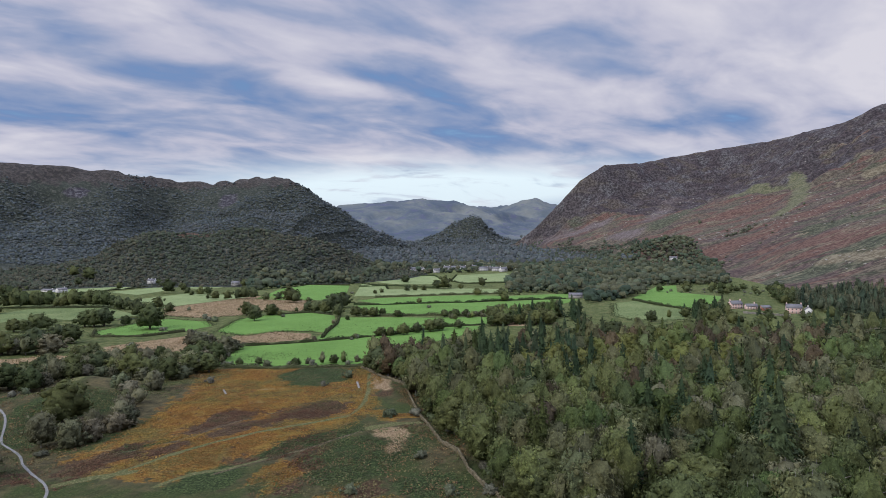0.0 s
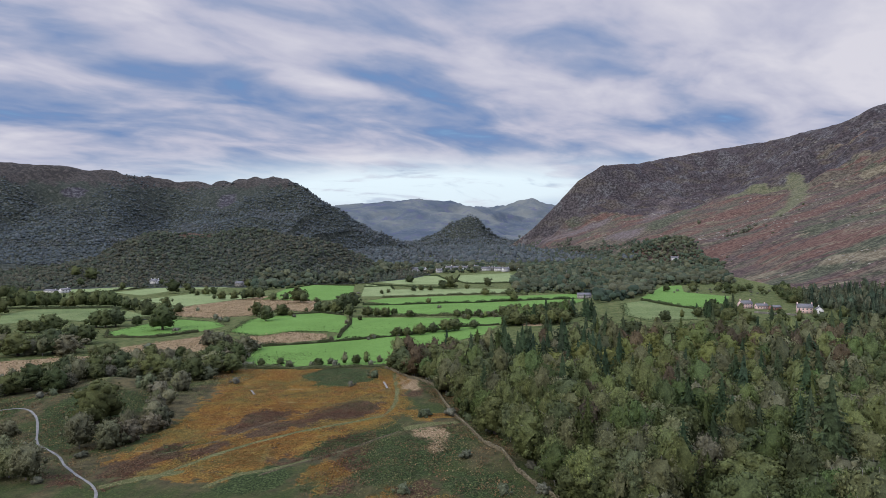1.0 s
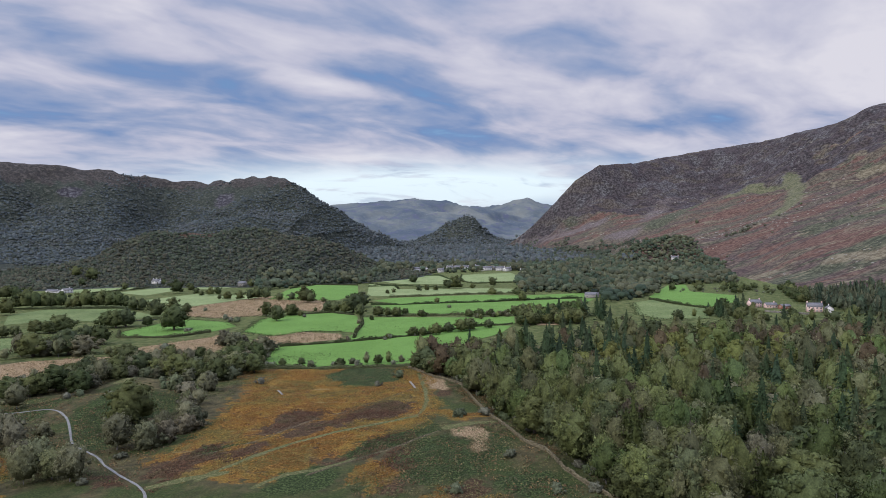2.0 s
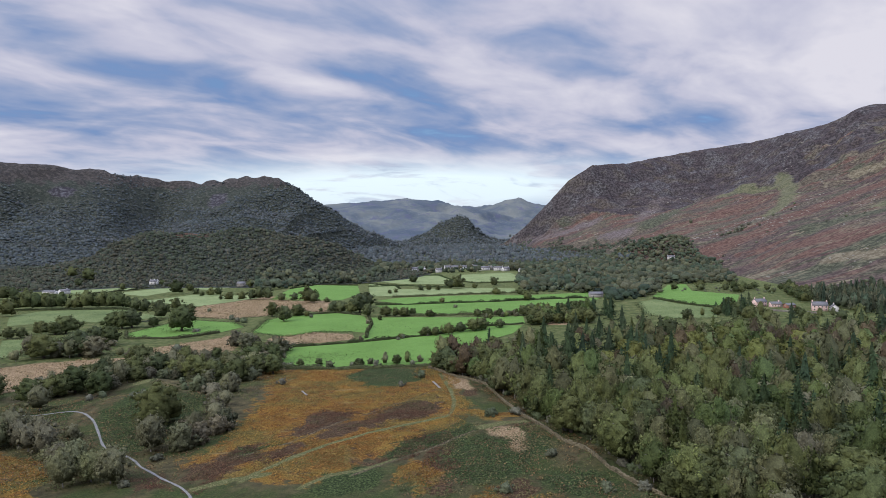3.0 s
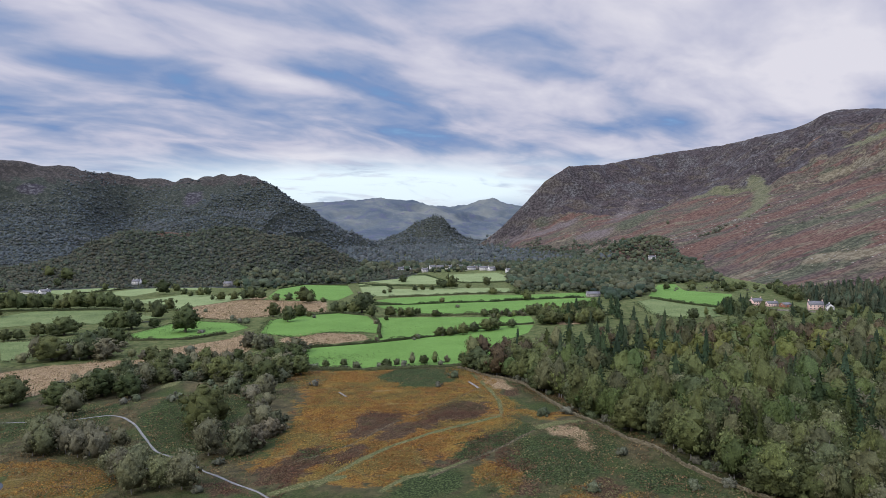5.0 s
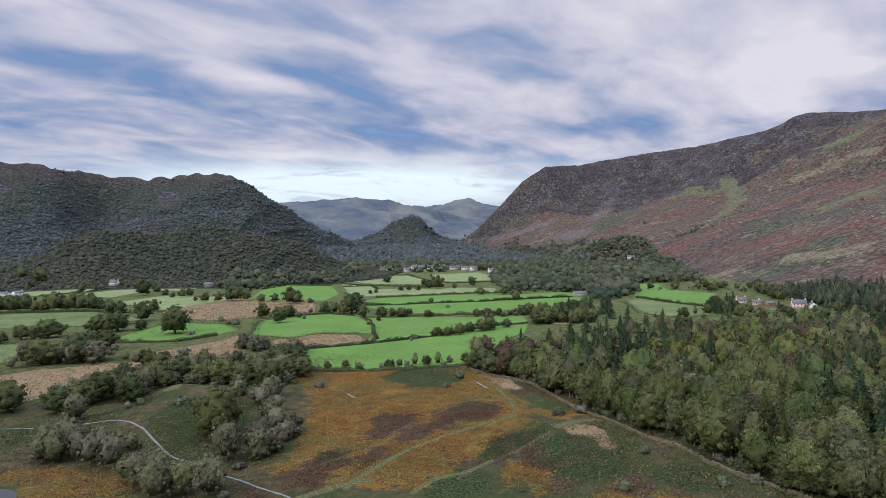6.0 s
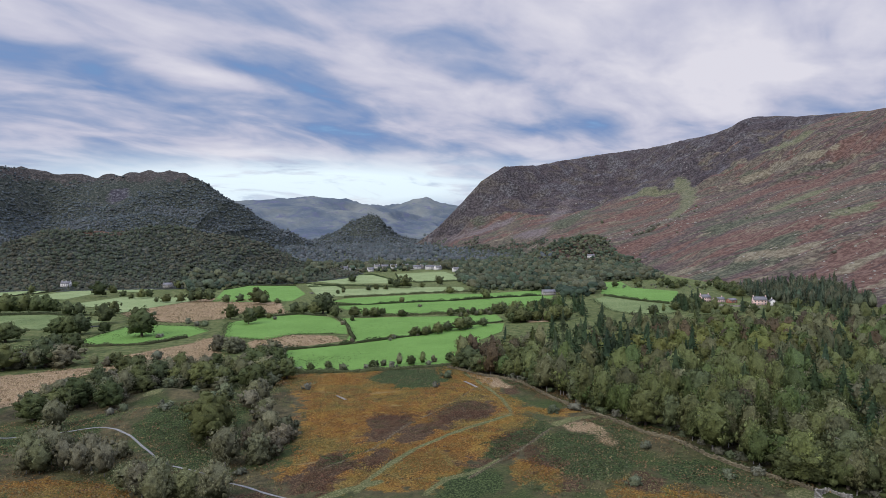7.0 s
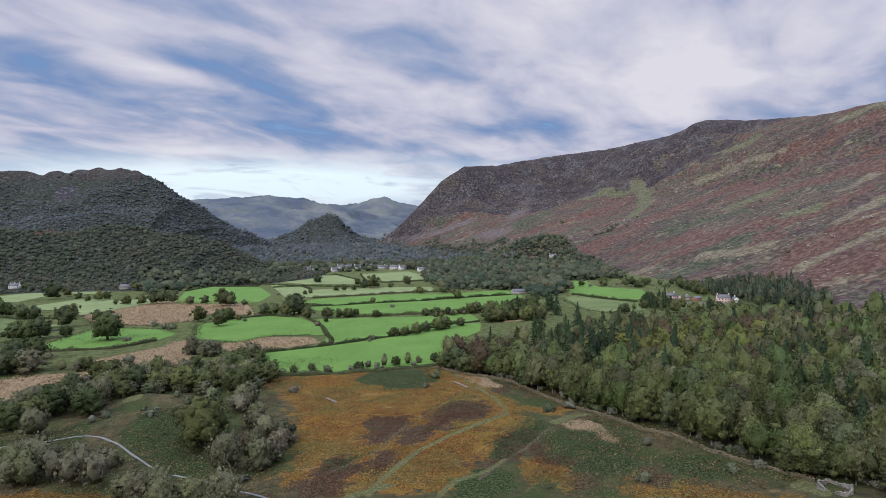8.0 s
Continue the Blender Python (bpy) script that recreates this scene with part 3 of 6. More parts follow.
M_LINGTUFT = leaf_material("heather_sprigs", [(0.078, 0.048, 0.030), (0.118, 0.062, 0.038), (0.128, 0.076, 0.044), (0.105, 0.085, 0.044), (0.09, 0.084, 0.04)], 0.2)
M_MIXTUFT = leaf_material("undergrowth", [(0.0562, 0.0813, 0.03), (0.0938, 0.112, 0.0425), (0.15, 0.131, 0.06), (0.188, 0.119, 0.0562), (0.106, 0.075, 0.045)], 0.2)
M_STRAWTUFT = leaf_material("dry_grass_tufts", [(0.22, 0.16, 0.085), (0.28, 0.21, 0.12), (0.18, 0.15, 0.07)], 0.18)
M_WATER = rough_material("pond_water", (0.02, 0.025, 0.03), (0.03, 0.035, 0.04), 0.5, 0.06, 0.0)
M_BARK = rough_material("bark", (0.05, 0.04, 0.032), (0.14, 0.12, 0.10), 4.0)
M_BIRCHBARK = rough_material("birch_bark", (0.09, 0.08, 0.07), (0.34, 0.32, 0.30), 5.0)
M_STONE = rough_material("field_stone", (0.09, 0.085, 0.07), (0.30, 0.28, 0.24), 2.2, 0.9, 0.15)
M_MOSSY = rough_material("mossy_wall_stone", (0.054, 0.04752, 0.0304), (0.198, 0.1672, 0.104), 1.2, 0.95, 0.15)
M_GRAVEL = rough_material("path_gravel", (0.085, 0.085, 0.078), (0.20, 0.195, 0.18), 2.5, 0.95, 0.03)
M_RENDER = rough_material("white_render", (0.515, 0.499, 0.476), (0.624, 0.608, 0.585), 0.8, 0.85, 0.01)
M_PINK = rough_material("pink_render", (0.56, 0.39, 0.345), (0.66, 0.47, 0.42), 0.8, 0.85, 0.01)
M_SLATE = rough_material("slate_roof", (0.075, 0.074, 0.076), (0.165, 0.16, 0.162), 1.5, 0.7, 0.03)
M_GLASS = rough_material("dark_window_glass", (0.03, 0.035, 0.04), (0.06, 0.065, 0.07), 1.0, 0.15, 0.0)
M_TIMBER = rough_material("grey_timber", (0.18, 0.17, 0.15), (0.36, 0.34, 0.31), 3.0)
M_RUSTSHED = rough_material("red_brown_cladding", (0.20, 0.09, 0.06), (0.32, 0.15, 0.10), 1.2)


# ---- trees ----
def tube(points, radii, sides=6):
    """A tapered tube through points: vertices and quads."""
    points = np.asarray(points, float)
    v, f = [], []
    for i, (p, r) in enumerate(zip(points, radii)):
        d = points[min(i + 1, len(points) - 1)] - points[max(i - 1, 0)]
        d = d / (np.linalg.norm(d) + 1e-9)
        a = np.cross(d, (0.31, 0.95, 0.05))
        a /= np.linalg.norm(a) + 1e-9
        b = np.cross(d, a)
        for k in range(sides):
            t = 2 * math.pi * k / sides
            v.append(p + r * (math.cos(t) * a + math.sin(t) * b))
    for i in range(len(points) - 1):
        for k in range(sides):
            n = (k + 1) % sides
            f.append((i * sides + k, i * sides + n, (i + 1) * sides + n, (i + 1) * sides + k))
    return np.array(v), np.array(f)


def join(parts):
    verts, faces, n = [], [], 0
    for v, f in parts:
        verts.append(v)
        faces.append(np.where(f < 0, -1, f + n))
        n += len(v)
    return np.concatenate(verts), np.concatenate(faces)


def cards(centre, normal, size, along=None, slim=0.62, bend=0.25):
    """Small kite-shaped sprays of leaves, one at each centre, facing about along its normal."""
    n = len(centre)
    normal = normal / (np.linalg.norm(normal, axis=1, keepdims=True) + 1e-9)
    t = rng.normal(size=(n, 3)) if along is None else along + 0.35 * rng.normal(size=(n, 3))
    t = t - (t * normal).sum(1, keepdims=True) * normal
    t /= np.linalg.norm(t, axis=1, keepdims=True) + 1e-9
    b = np.cross(normal, t)
    s = (np.asarray(size) * rng.uniform(0.65, 1.35, n))[:, None]
    low = normal * s * bend
    v = np.stack([centre + t * s - low, centre + b * s * slim + 0.3 * low, centre - t * s * 0.8 - low, centre - b * s * slim + 0.3 * low], 1)
    return v.reshape(-1, 3), np.arange(4 * n).reshape(n, 4)


OCT_V = np.array([(1, 0, 0), (-1, 0, 0), (0, 1, 0), (0, -1, 0), (0, 0, 1), (0, 0, -1)], float)
OCT_F = np.array([(0, 2, 4, -1), (2, 1, 4, -1), (1, 3, 4, -1), (3, 0, 4, -1), (2, 0, 5, -1), (1, 2, 5, -1), (3, 1, 5, -1), (0, 3, 5, -1)])
GOLDEN = (1 + 5 ** 0.5) / 2
ICO_V = np.array([(-1, GOLDEN, 0), (1, GOLDEN, 0), (-1, -GOLDEN, 0), (1, -GOLDEN, 0), (0, -1, GOLDEN), (0, 1, GOLDEN), (0, -1, -GOLDEN), (0, 1, -GOLDEN), (GOLDEN, 0, -1), (GOLDEN, 0, 1), (-GOLDEN, 0, -1), (-GOLDEN, 0, 1)]) / 1.902
ICO_F = np.array([(0, 11, 5, -1), (0, 5, 1, -1), (0, 1, 7, -1), (0, 7, 10, -1), (0, 10, 11, -1), (1, 5, 9, -1), (5, 11, 4, -1), (11, 10, 2, -1), (10, 7, 6, -1), (7, 1, 8, -1), (3, 9, 4, -1), (3, 4, 2, -1), (3, 2, 6, -1), (3, 6, 8, -1), (3, 8, 9, -1), (4, 9, 5, -1), (2, 4, 11, -1), (6, 2, 10, -1), (8, 6, 7, -1), (9, 8, 1, -1)])


def crown(n, size, height, radius, base, shape, hang=0.0, lobed=0.13):
    """A crown of rounded clumps: leaf sprays over each clump's outer side round a rough inner mass.
    Gives vertices, faces and soft normals. shape: width at a share of the crown's height."""
    waves = [(lobed * rng.uniform(0.6, 1.3), rng.integers(1, 5), rng.uniform(-9, 9), rng.uniform(0, 6.28)) for _ in range(5)]

    def reach(a, u):
        return radius * shape(u) * (1 + sum(w * np.sin(k * a + m * u + q) for w, k, m, q in waves))
    grid = np.linspace(0, 1, 60)
    wt = shape(grid) + 0.10
    tall = height * (1 - base)
    heart = np.array((0, 0, height * base + 0.38 * tall))
    k = 46 if n > 600 else (22 if n > 150 else (8 if n > 60 else (2 if n > 3 else 1)))
    lu = np.clip((np.arange(k) + rng.uniform(0.1, 0.9, k)) / k, 0, 1)
    lu = np.interp(lu, np.cumsum(wt) / wt.sum(), grid)
    la = 2.4 * np.arange(k) + rng.uniform(-0.5, 0.5, k)
    lr = radius * rng.uniform(0.20, 0.38, k) * (0.60 + 0.40 * shape(lu)) * (1.0 if k > 30 else (1.18 if k > 10 else (1.3 if k > 4 else (2.1 if k > 1 else 2.6))))
    far = np.maximum(reach(la, lu) - 0.7 * lr, 0.05) * rng.uniform(0.70, 1.12, k)
    lc = np.stack([far * np.cos(la), far * np.sin(la), height * base + tall * (0.05 + 0.86 * lu)], 1)
    flat = np.array((1, 1, 1.25 if hang else 0.78))
    own = rng.choice(k, n, p=lr ** 2 / (lr ** 2).sum())
    side = np.stack([np.cos(la), np.sin(la), 0 * la], 1)
    d = unit(unit(rng.normal(size=(n, 3))) + 0.55 * side[own] + (0, 0, 0.45))
    c = lc[own] + d * (lr[own] * rng.uniform(0.45 if hang else 0.62, 1.2 if hang else 1.15, n))[:, None] * flat
    c[:, 2] = np.maximum(c[:, 2], height * base * 0.6 + 0.1)
    sv, sf = cards(c, d + (0.55 if hang else 0.4) * rng.normal(size=(n, 3)), size, np.tile((0, 0, 1.0), (n, 1)) if hang else None, 0.42 if hang else 0.66, 0.12)
    sn = np.repeat(unit(0.75 * d + 0.55 * unit((c - heart) / (radius, radius, 0.6 * tall)) + (0, 0, 0.25) + 0.30 * rng.normal(size=(n, 3))), 4, 0)
    pieces, norms = [], []
    for p, w in zip(lc, lr):
        bv, bf = (OCT_V, OCT_F) if n > 60 and (hang or n < 150) else (ICO_V, ICO_F)
        v = bv @ np.array(Euler(rng.uniform(0, 6.28, 3)).to_matrix()) * (1 + 0.10 * rng.normal(size=(len(bv), 1)))
        pieces.append((v * w * flat * ((0.5 if hang else 0.68) if n > 60 else 1.0) + p, bf))
        norms.append(unit(unit(v) + 0.5 * unit(p - heart) + (0, 0, 0.2 if n > 60 else 0.75)))
    if n > 60:
        rings, sides, v = (6, 7, []) if n > 150 else (4, 5, [])
        for i in range(rings):
            q = (i + 0.02) / (rings - 0.96)
            for j in range(sides):
                t = 6.2832 * (j + 0.5 * (i % 2)) / sides
                w = 0.62 * reach(t, q) * rng.uniform(0.9, 1.1) + 0.02
                v.append((w * math.cos(t), w * math.sin(t), height * base + tall * (0.03 + 0.88 * q)))
        f = [(i * sides + j, i * sides + (j + 1) % sides, (i + 1) * sides + (j + 1) % sides, (i + 1) * sides + j) for i in range(rings - 1) for j in range(sides)]
        pieces.append((np.array(v), np.array(f)))
        norms.append(unit(np.array(v) - heart + (0, 0, 0.2 * radius)))
    return (*join(pieces + [(sv, sf)]), np.concatenate(norms + [sn]))


def limbs(n, height, radius, base):
    """The four lowest boughs of a tree seen from near by."""
    out = []
    for i in range(4 if n > 600 else 0):
        a, z = 1.7 * i + rng.uniform(-0.4, 0.4), height * (base + 0.12 + 0.11 * i)
        out.append(tube([(0, 0, z), (radius * 0.35 * math.cos(a), radius * 0.35 * math.sin(a), z + 0.1 * height), (radius * 0.7 * math.cos(a), radius * 0.7 * math.sin(a), z + 0.16 * height)], [radius * 0.035, radius * 0.025, 0.02], 4))
    return out


def dome(u):
    return np.sqrt(np.clip(1 - ((np.asarray(u) - 0.38) / 0.64) ** 2, 0.01, 1))


def plume(u):
    return np.clip(1.2 * np.sqrt(np.clip(1 - ((np.asarray(u) - 0.40) / 0.64) ** 2, 0.004, 1)) - 0.17, 0.08, 1)


def broad_tree(n, size, height=13.5, radius=7.2, base=0.13, lobed=0.08):
    wood = tube([(0, 0, -0.6), (0.05, 0, height * 0.18), (0.1, 0.1, height * 0.42), (0.1, 0.05, height * 0.8)], [radius * 0.1, radius * 0.075, radius * 0.05, 0.04])
    return wood, limbs(n, height, radius, base), crown(n, size, height, radius, base, dome, 0.0, lobed)


def birch_tree(n, size, height=16.0, radius=4.6):
    """A tall narrow crown of hanging sprays."""
    wood = tube([(0, 0, -0.6), (0.1, 0.05, height * 0.3), (-0.05, 0.1, height * 0.65), (0, 0, height * 0.97)], [0.2, 0.16, 0.09, 0.02])
    return wood, limbs(n, height, radius, 0.15), crown(n, size, height, radius, 0.14, plume, 1.0, 0.16)


def cone_tree(n, size, height=18.5, radius=5.2, droop=0.35, bare=0.1, layers=17):
    """A conifer: whorls of drooping boughs that shorten to the tip."""
    wood = tube([(0, 0, -0.6), (0, 0, height * 0.5), (0, 0, height * 0.99)], [radius * 0.085, radius * 0.05, 0.02])
    boughs = []
    for i in range(layers):
        q = i / layers
        z = height * (bare + (0.97 - bare) * q)
        for k in range(6 if n > 300 else 4):
            boughs.append((z, radius * (1 - q) ** 0.82 * rng.uniform(0.78, 1.12) + 0.15, 2.4 * (i * 5 + k) + k * 1.05 + rng.uniform(-0.25, 0.25)))
    boughs = np.array(boughs)
    w = boughs[:, 1] ** 1.25
    pick = boughs[rng.choice(len(boughs), n, p=w / w.sum())]
    s = np.sqrt(rng.uniform(0.06, 1, n))
    reach = pick[:, 1] * s
    ang = pick[:, 2] + rng.normal(size=n) * 0.16 * (1.1 - s * 0.5)
    lift = -droop * reach + 0.10 * reach ** 2 / (pick[:, 1] + 0.2) + rng.normal(size=n) * 0.10
    c = np.stack([np.cos(ang) * reach, np.sin(ang) * reach, pick[:, 0] + lift], 1)
    outward = np.stack([np.cos(ang), np.sin(ang), np.full(n, -droop * 0.6)], 1)
    nor = np.stack([0.6 * np.cos(ang), 0.6 * np.sin(ang), np.ones(n)], 1) + 0.35 * rng.normal(size=(n, 3))
    inner = []
    for i in range(4 if n > 40 else 2):
        a, b = (bare + i * 0.22, bare + i * 0.22 + 0.42) if n > 40 else (bare + i * 0.4, bare + 0.45 + i * 0.45)
        ring = radius * (0.5 if n > 40 else 0.85) * (1 - a) ** 0.85
        v, f = tube([(0, 0, height * a - 0.12 * radius), (0, 0, height * a + 0.1 * radius), (0, 0, height * min(b, 0.97))], [ring * 0.5, ring, 0.05], 7)
        inner.append((v + rng.normal(size=v.shape) * 0.10 * ring, f))
    v, f = join(inner + [cards(c, nor, size * (0.75 + 0.4 * s), outward, 0.42, 0.3)])
    soft = [unit(iv * (1, 1, 0) + (0, 0, 0.5 * radius)) for iv, _ in inner] + [np.repeat(unit(outward * (0.75, 0.75, 0) + (0, 0, 0.7) + 0.2 * rng.normal(size=(n, 3))), 4, 0)]
    return wood, [], (v, f, np.concatenate(soft))


def bush(n, size, height=3.4, radius=2.5):
    wood = tube([(0, 0, -0.3), (0.1, 0.05, height * 0.35), (0, 0.1, height * 0.8)], [0.1, 0.07, 0.02], 5)
    return wood, limbs(n * 2, height, radius, 0.05), crown(n, size, height, radius, 0.0, dome, 0.0, 0.17)


# kind: how it is shaped, leaves, bark, label and category
KINDS = {
    "oak_tree": (lambda n, s: broad_tree(n, s), M_OAK, M_BARK, "spreading dark green oak tree on the valley floor", "tree"),
    "golden_tree": (lambda n, s: broad_tree(n, s, 15.0, 6.2, 0.1), M_GOLD, M_BARK, "broad tree with yellow-green turning leaves in the wood", "tree"),
    "birch_tree": (lambda n, s: birch_tree(n, s), M_BIRCH, M_BIRCHBARK, "slender grey-green birch with hanging foliage and pale bark", "tree"),
    "brown_birch": (lambda n, s: birch_tree(n, s, 14.0, 3.9), M_BROWN, M_BIRCHBARK, "thinning brown autumn birch at the wood's edge", "tree"),
    "grey_birch": (lambda n, s: birch_tree(n, s, 12.5, 4.9), M_GREY, M_BIRCHBARK, "bushy grey-brown birch losing its leaves", "tree"),
    "spruce_tree": (lambda n, s: cone_tree(n, s), M_SPRUCE, M_BARK, "tall dark green spruce with drooping boughs", "tree"),
    "larch_tree": (lambda n, s: cone_tree(n, s, 15.5, 3.9, 0.12, 0.16, 14), M_LARCH, M_BARK, "fresh green larch among the wood's birches", "tree"),
    "willow_tree": (lambda n, s: broad_tree(n, s, 7.8, 4.2, 0.0, 0.16), M_WILLOW, M_BARK, "low grey-green willow in a scrubby thicket", "tree"),
    "hawthorn_bush": (lambda n, s: bush(n, s), M_SHRUB, M_BARK, "grey rounded hawthorn bush on the heath", "bush"),
}
DENSE = {"oak_tree": (1700, 0.41), "golden_tree": (1400, 0.44), "birch_tree": (1800, 0.35), "brown_birch": (1500, 0.34), "grey_birch": (1700, 0.34), "spruce_tree": (1300, 0.55), "larch_tree": (1150, 0.46), "willow_tree": (1400, 0.33), "hawthorn_bush": (600, 0.22)}
PROTO, LOOSE = {}, {}
for kind, (make, leaves, bark, text, cat) in KINDS.items():
    n, s = DENSE[kind]
    for level, (share, grow) in enumerate(((0.8, 1.0), (0.24, 1.35), (0.07, 2.0), (0.004, 3.0), (0.0, 3.0))):
        for variant in range(4):
            (wv, wf), boughs, (cv, cf, cn) = make(max(3, int(n * share)), s * grow)
            stretch = ((1.0, 1.0, 1.0), (1.14, 1.06, 0.86), (0.9, 0.96, 1.1), (1.08, 0.92, 0.98))[variant]
            wv, cv, boughs = wv * stretch, cv * stretch, [(bv * stretch, bf) for bv, bf in boughs]
            if level > 1:
                LOOSE.setdefault((kind, level), []).append((cv, cf, cn))
                continue
            tm = mesh_from("trunk", wv, wf, None, True)
            tm.materials.append(bark)
            cm = mesh_from("crown", cv, cf, None, True, cn)
            cm.materials.append(leaves)
            group = [("trunk", tm), ("crown", cm)]
            for bv, bf in boughs:
                bm = mesh_from("limb", bv, bf, None, True)
                bm.materials.append(bark)
                group.append(("limb", bm))
            PROTO.setdefault((kind, level), []).append(group)


SPOTS = []


def plant(kind, x, y, size=1.0, group="trees of the valley"):
    """Notes a tree; all of them are set out together below."""
    SPOTS.append((math.hypot(x + 60, y - 40), kind, float(x), float(y), float(size), group))


def set_tree(kind, x, y, size, level, group):
    """One tree as a thing: an Empty at its foot with trunk and crown."""
    ob = new(kind)
    ob.empty_display_size = 0.5
    wide = size * rng.uniform(0.9, 1.12)
    ob.matrix_basis = Matrix.LocRotScale((x, y, float(land_z(x, y)) - 0.1), Euler((rng.normal() * 0.03, rng.normal() * 0.03, rng.uniform(0, 6.28))), (wide, wide, size))
    for name, me in PROTO[kind, level][rng.integers(4)]:
        p = new(name, me)
        p.parent = ob
    return tagged(ob, KINDS[kind][3], KINDS[kind][4], group)


def scatter(poly, gap, seed):
    """Places at about that spacing inside a polygon."""
    r = np.random.default_rng(seed)
    xs, ys = [p[0] for p in poly], [p[1] for p in poly]
    gx, gy = np.meshgrid(np.arange(min(xs), max(xs), gap), np.arange(min(ys), max(ys), gap * 0.87))
    gx = gx + (np.arange(gx.shape[0])[:, None] % 2) * gap / 2
    gx, gy = gx.ravel() + r.uniform(-0.48, 0.48, gx.size) * gap, gy.ravel() + r.uniform(-0.48, 0.48, gx.size) * gap
    ok = inside(gx, gy, poly)
    return gx[ok], gy[ok]


def many(name, kind, x, y, size, label, level=3, leaves=None, sink=0.0):
    """A stretch of wood too far or too thick to count: all its crowns in one mesh."""
    protos = LOOSE[kind, level]
    x, y = np.asarray(x, float), np.asarray(y, float)
    z, pick, turn = land_z(x, y), rng.integers(0, 4, len(x)), rng.uniform(0, 6.28, len(x))
    size = np.asarray(size) * np.clip(np.exp((0.25 if level > 2 else 0.12) * rng.normal(size=len(x))), 0.5, 1.7)
    tone = np.clip(0.5 + 0.9 * fbm(x, y, 140, 3, shift=2.0) + rng.uniform(-0.3, 0.3, len(x)), 0, 0.999)
    z = z - 12 * sink * size
    vs, fs, ts, ns, n = [], [], [], [], 0
    for k in range(4):
        pv, pf, pn = protos[k]
        idx = np.nonzero(pick == k)[0]
        if not len(idx):
            continue
        c, s = np.cos(turn[idx])[:, None], np.sin(turn[idx])[:, None]
        m = size[idx][:, None]
        wide = m * (1.12 if level > 2 and kind != "spruce_tree" else 1.0)
        m = m * (1.0 if level > 2 and kind != "spruce_tree" else 1.0)
        v = np.stack([(pv[:, 0] * c - pv[:, 1] * s) * wide + x[idx][:, None], (pv[:, 0] * s + pv[:, 1] * c) * wide + y[idx][:, None], pv[:, 2] * m + z[idx][:, None] - 0.3], 2)
        f = np.where(pf[None] < 0, -1, pf[None] + (np.arange(len(idx)) * len(pv))[:, None, None] + n)
        vs.append(v.reshape(-1, 3))
        ns.append(np.stack([pn[:, 0] * c - pn[:, 1] * s, pn[:, 0] * s + pn[:, 1] * c, pn[:, 2] + 0 * c], 2).reshape(-1, 3))
        fs.append(f.reshape(-1, 4))
        ts.append(np.repeat(tone[idx], len(pv)))
        n += len(idx) * len(pv)
    if not vs:
        return None
    fs = np.concatenate(fs)
    me = mesh_from(name, np.concatenate(vs), fs, {"tint": np.concatenate(ts)}, True, np.concatenate(ns))
    me.materials.append(leaves or KINDS[kind][1])
    return tagged(new(name, me), label, "woodland", kind="stuff")


# ---- the land ----
WOOD = [(-46, 350), (-33, 328), (-20, 303), (-12, 275), (-4, 250), (-1, 232), (4, 216), (9, 203), (12, 189), (17, 175), (24, 162), (42, 125), (70, 60), (250, 40), (420, 200), (420, 360), (300, 392), (245, 396), (200, 400), (165, 402), (130, 402), (95, 402), (50, 397), (10, 382), (-19, 360), (-33, 348)]
RUST = [[(-142, 367), (-96, 357), (-44, 349), (-31, 310), (-30, 284), (-34, 245), (-45, 225), (-62, 208), (-80, 188), (-112, 196), (-131, 211), (-124, 245), (-125, 306)], [(-57, 199), (-45, 206), (-40, 196), (-35, 190), (-46, 177), (-53, 183), (-62, 181)], [(-220, 229), (-205, 231), (-183, 227), (-175, 213), (-170, 195), (-150, 175), (-202, 180), (-209, 216)], [(-30, 180), (-28, 174), (-11, 168), (10, 150), (-10, 140), (-45, 160)], [(-30, 262), (-12, 256), (-16, 244), (-26, 246)]]
FERN = [[(-74, 185), (-71, 201), (-61, 195), (-61, 186), (-65, 180), (-74, 181)], [(-37, 221), (-28, 228), (-19, 222), (-8, 228), (-3, 214), (-8, 204), (-13, 198), (-23, 186), (-40, 178), (-43, 193), (-43, 205)], [(-55, 223), (-32, 237), (-30, 230), (-43, 218), (-58, 205), (-62, 208)], [(-17, 187), (-6, 193), (6, 182), (10, 166), (-9, 170), (-15, 179)], [(-92, 339), (-79, 356), (-53, 349), (-50, 324), (-62, 309), (-77, 315), (-86, 334)], [(-77, 194), (-70, 198), (-60, 200), (-68, 179), (-81, 184)], [(-112, 224), (-102, 231), (-100, 226), (-111, 216)], [(-188, 274), (-183, 300), (-150, 300), (-146, 262), (-142, 240), (-154, 229), (-164, 229), (-175, 247)], [(-249, 282), (-231, 290), (-205, 300), (-200, 270), (-222, 262), (-234, 254)]]
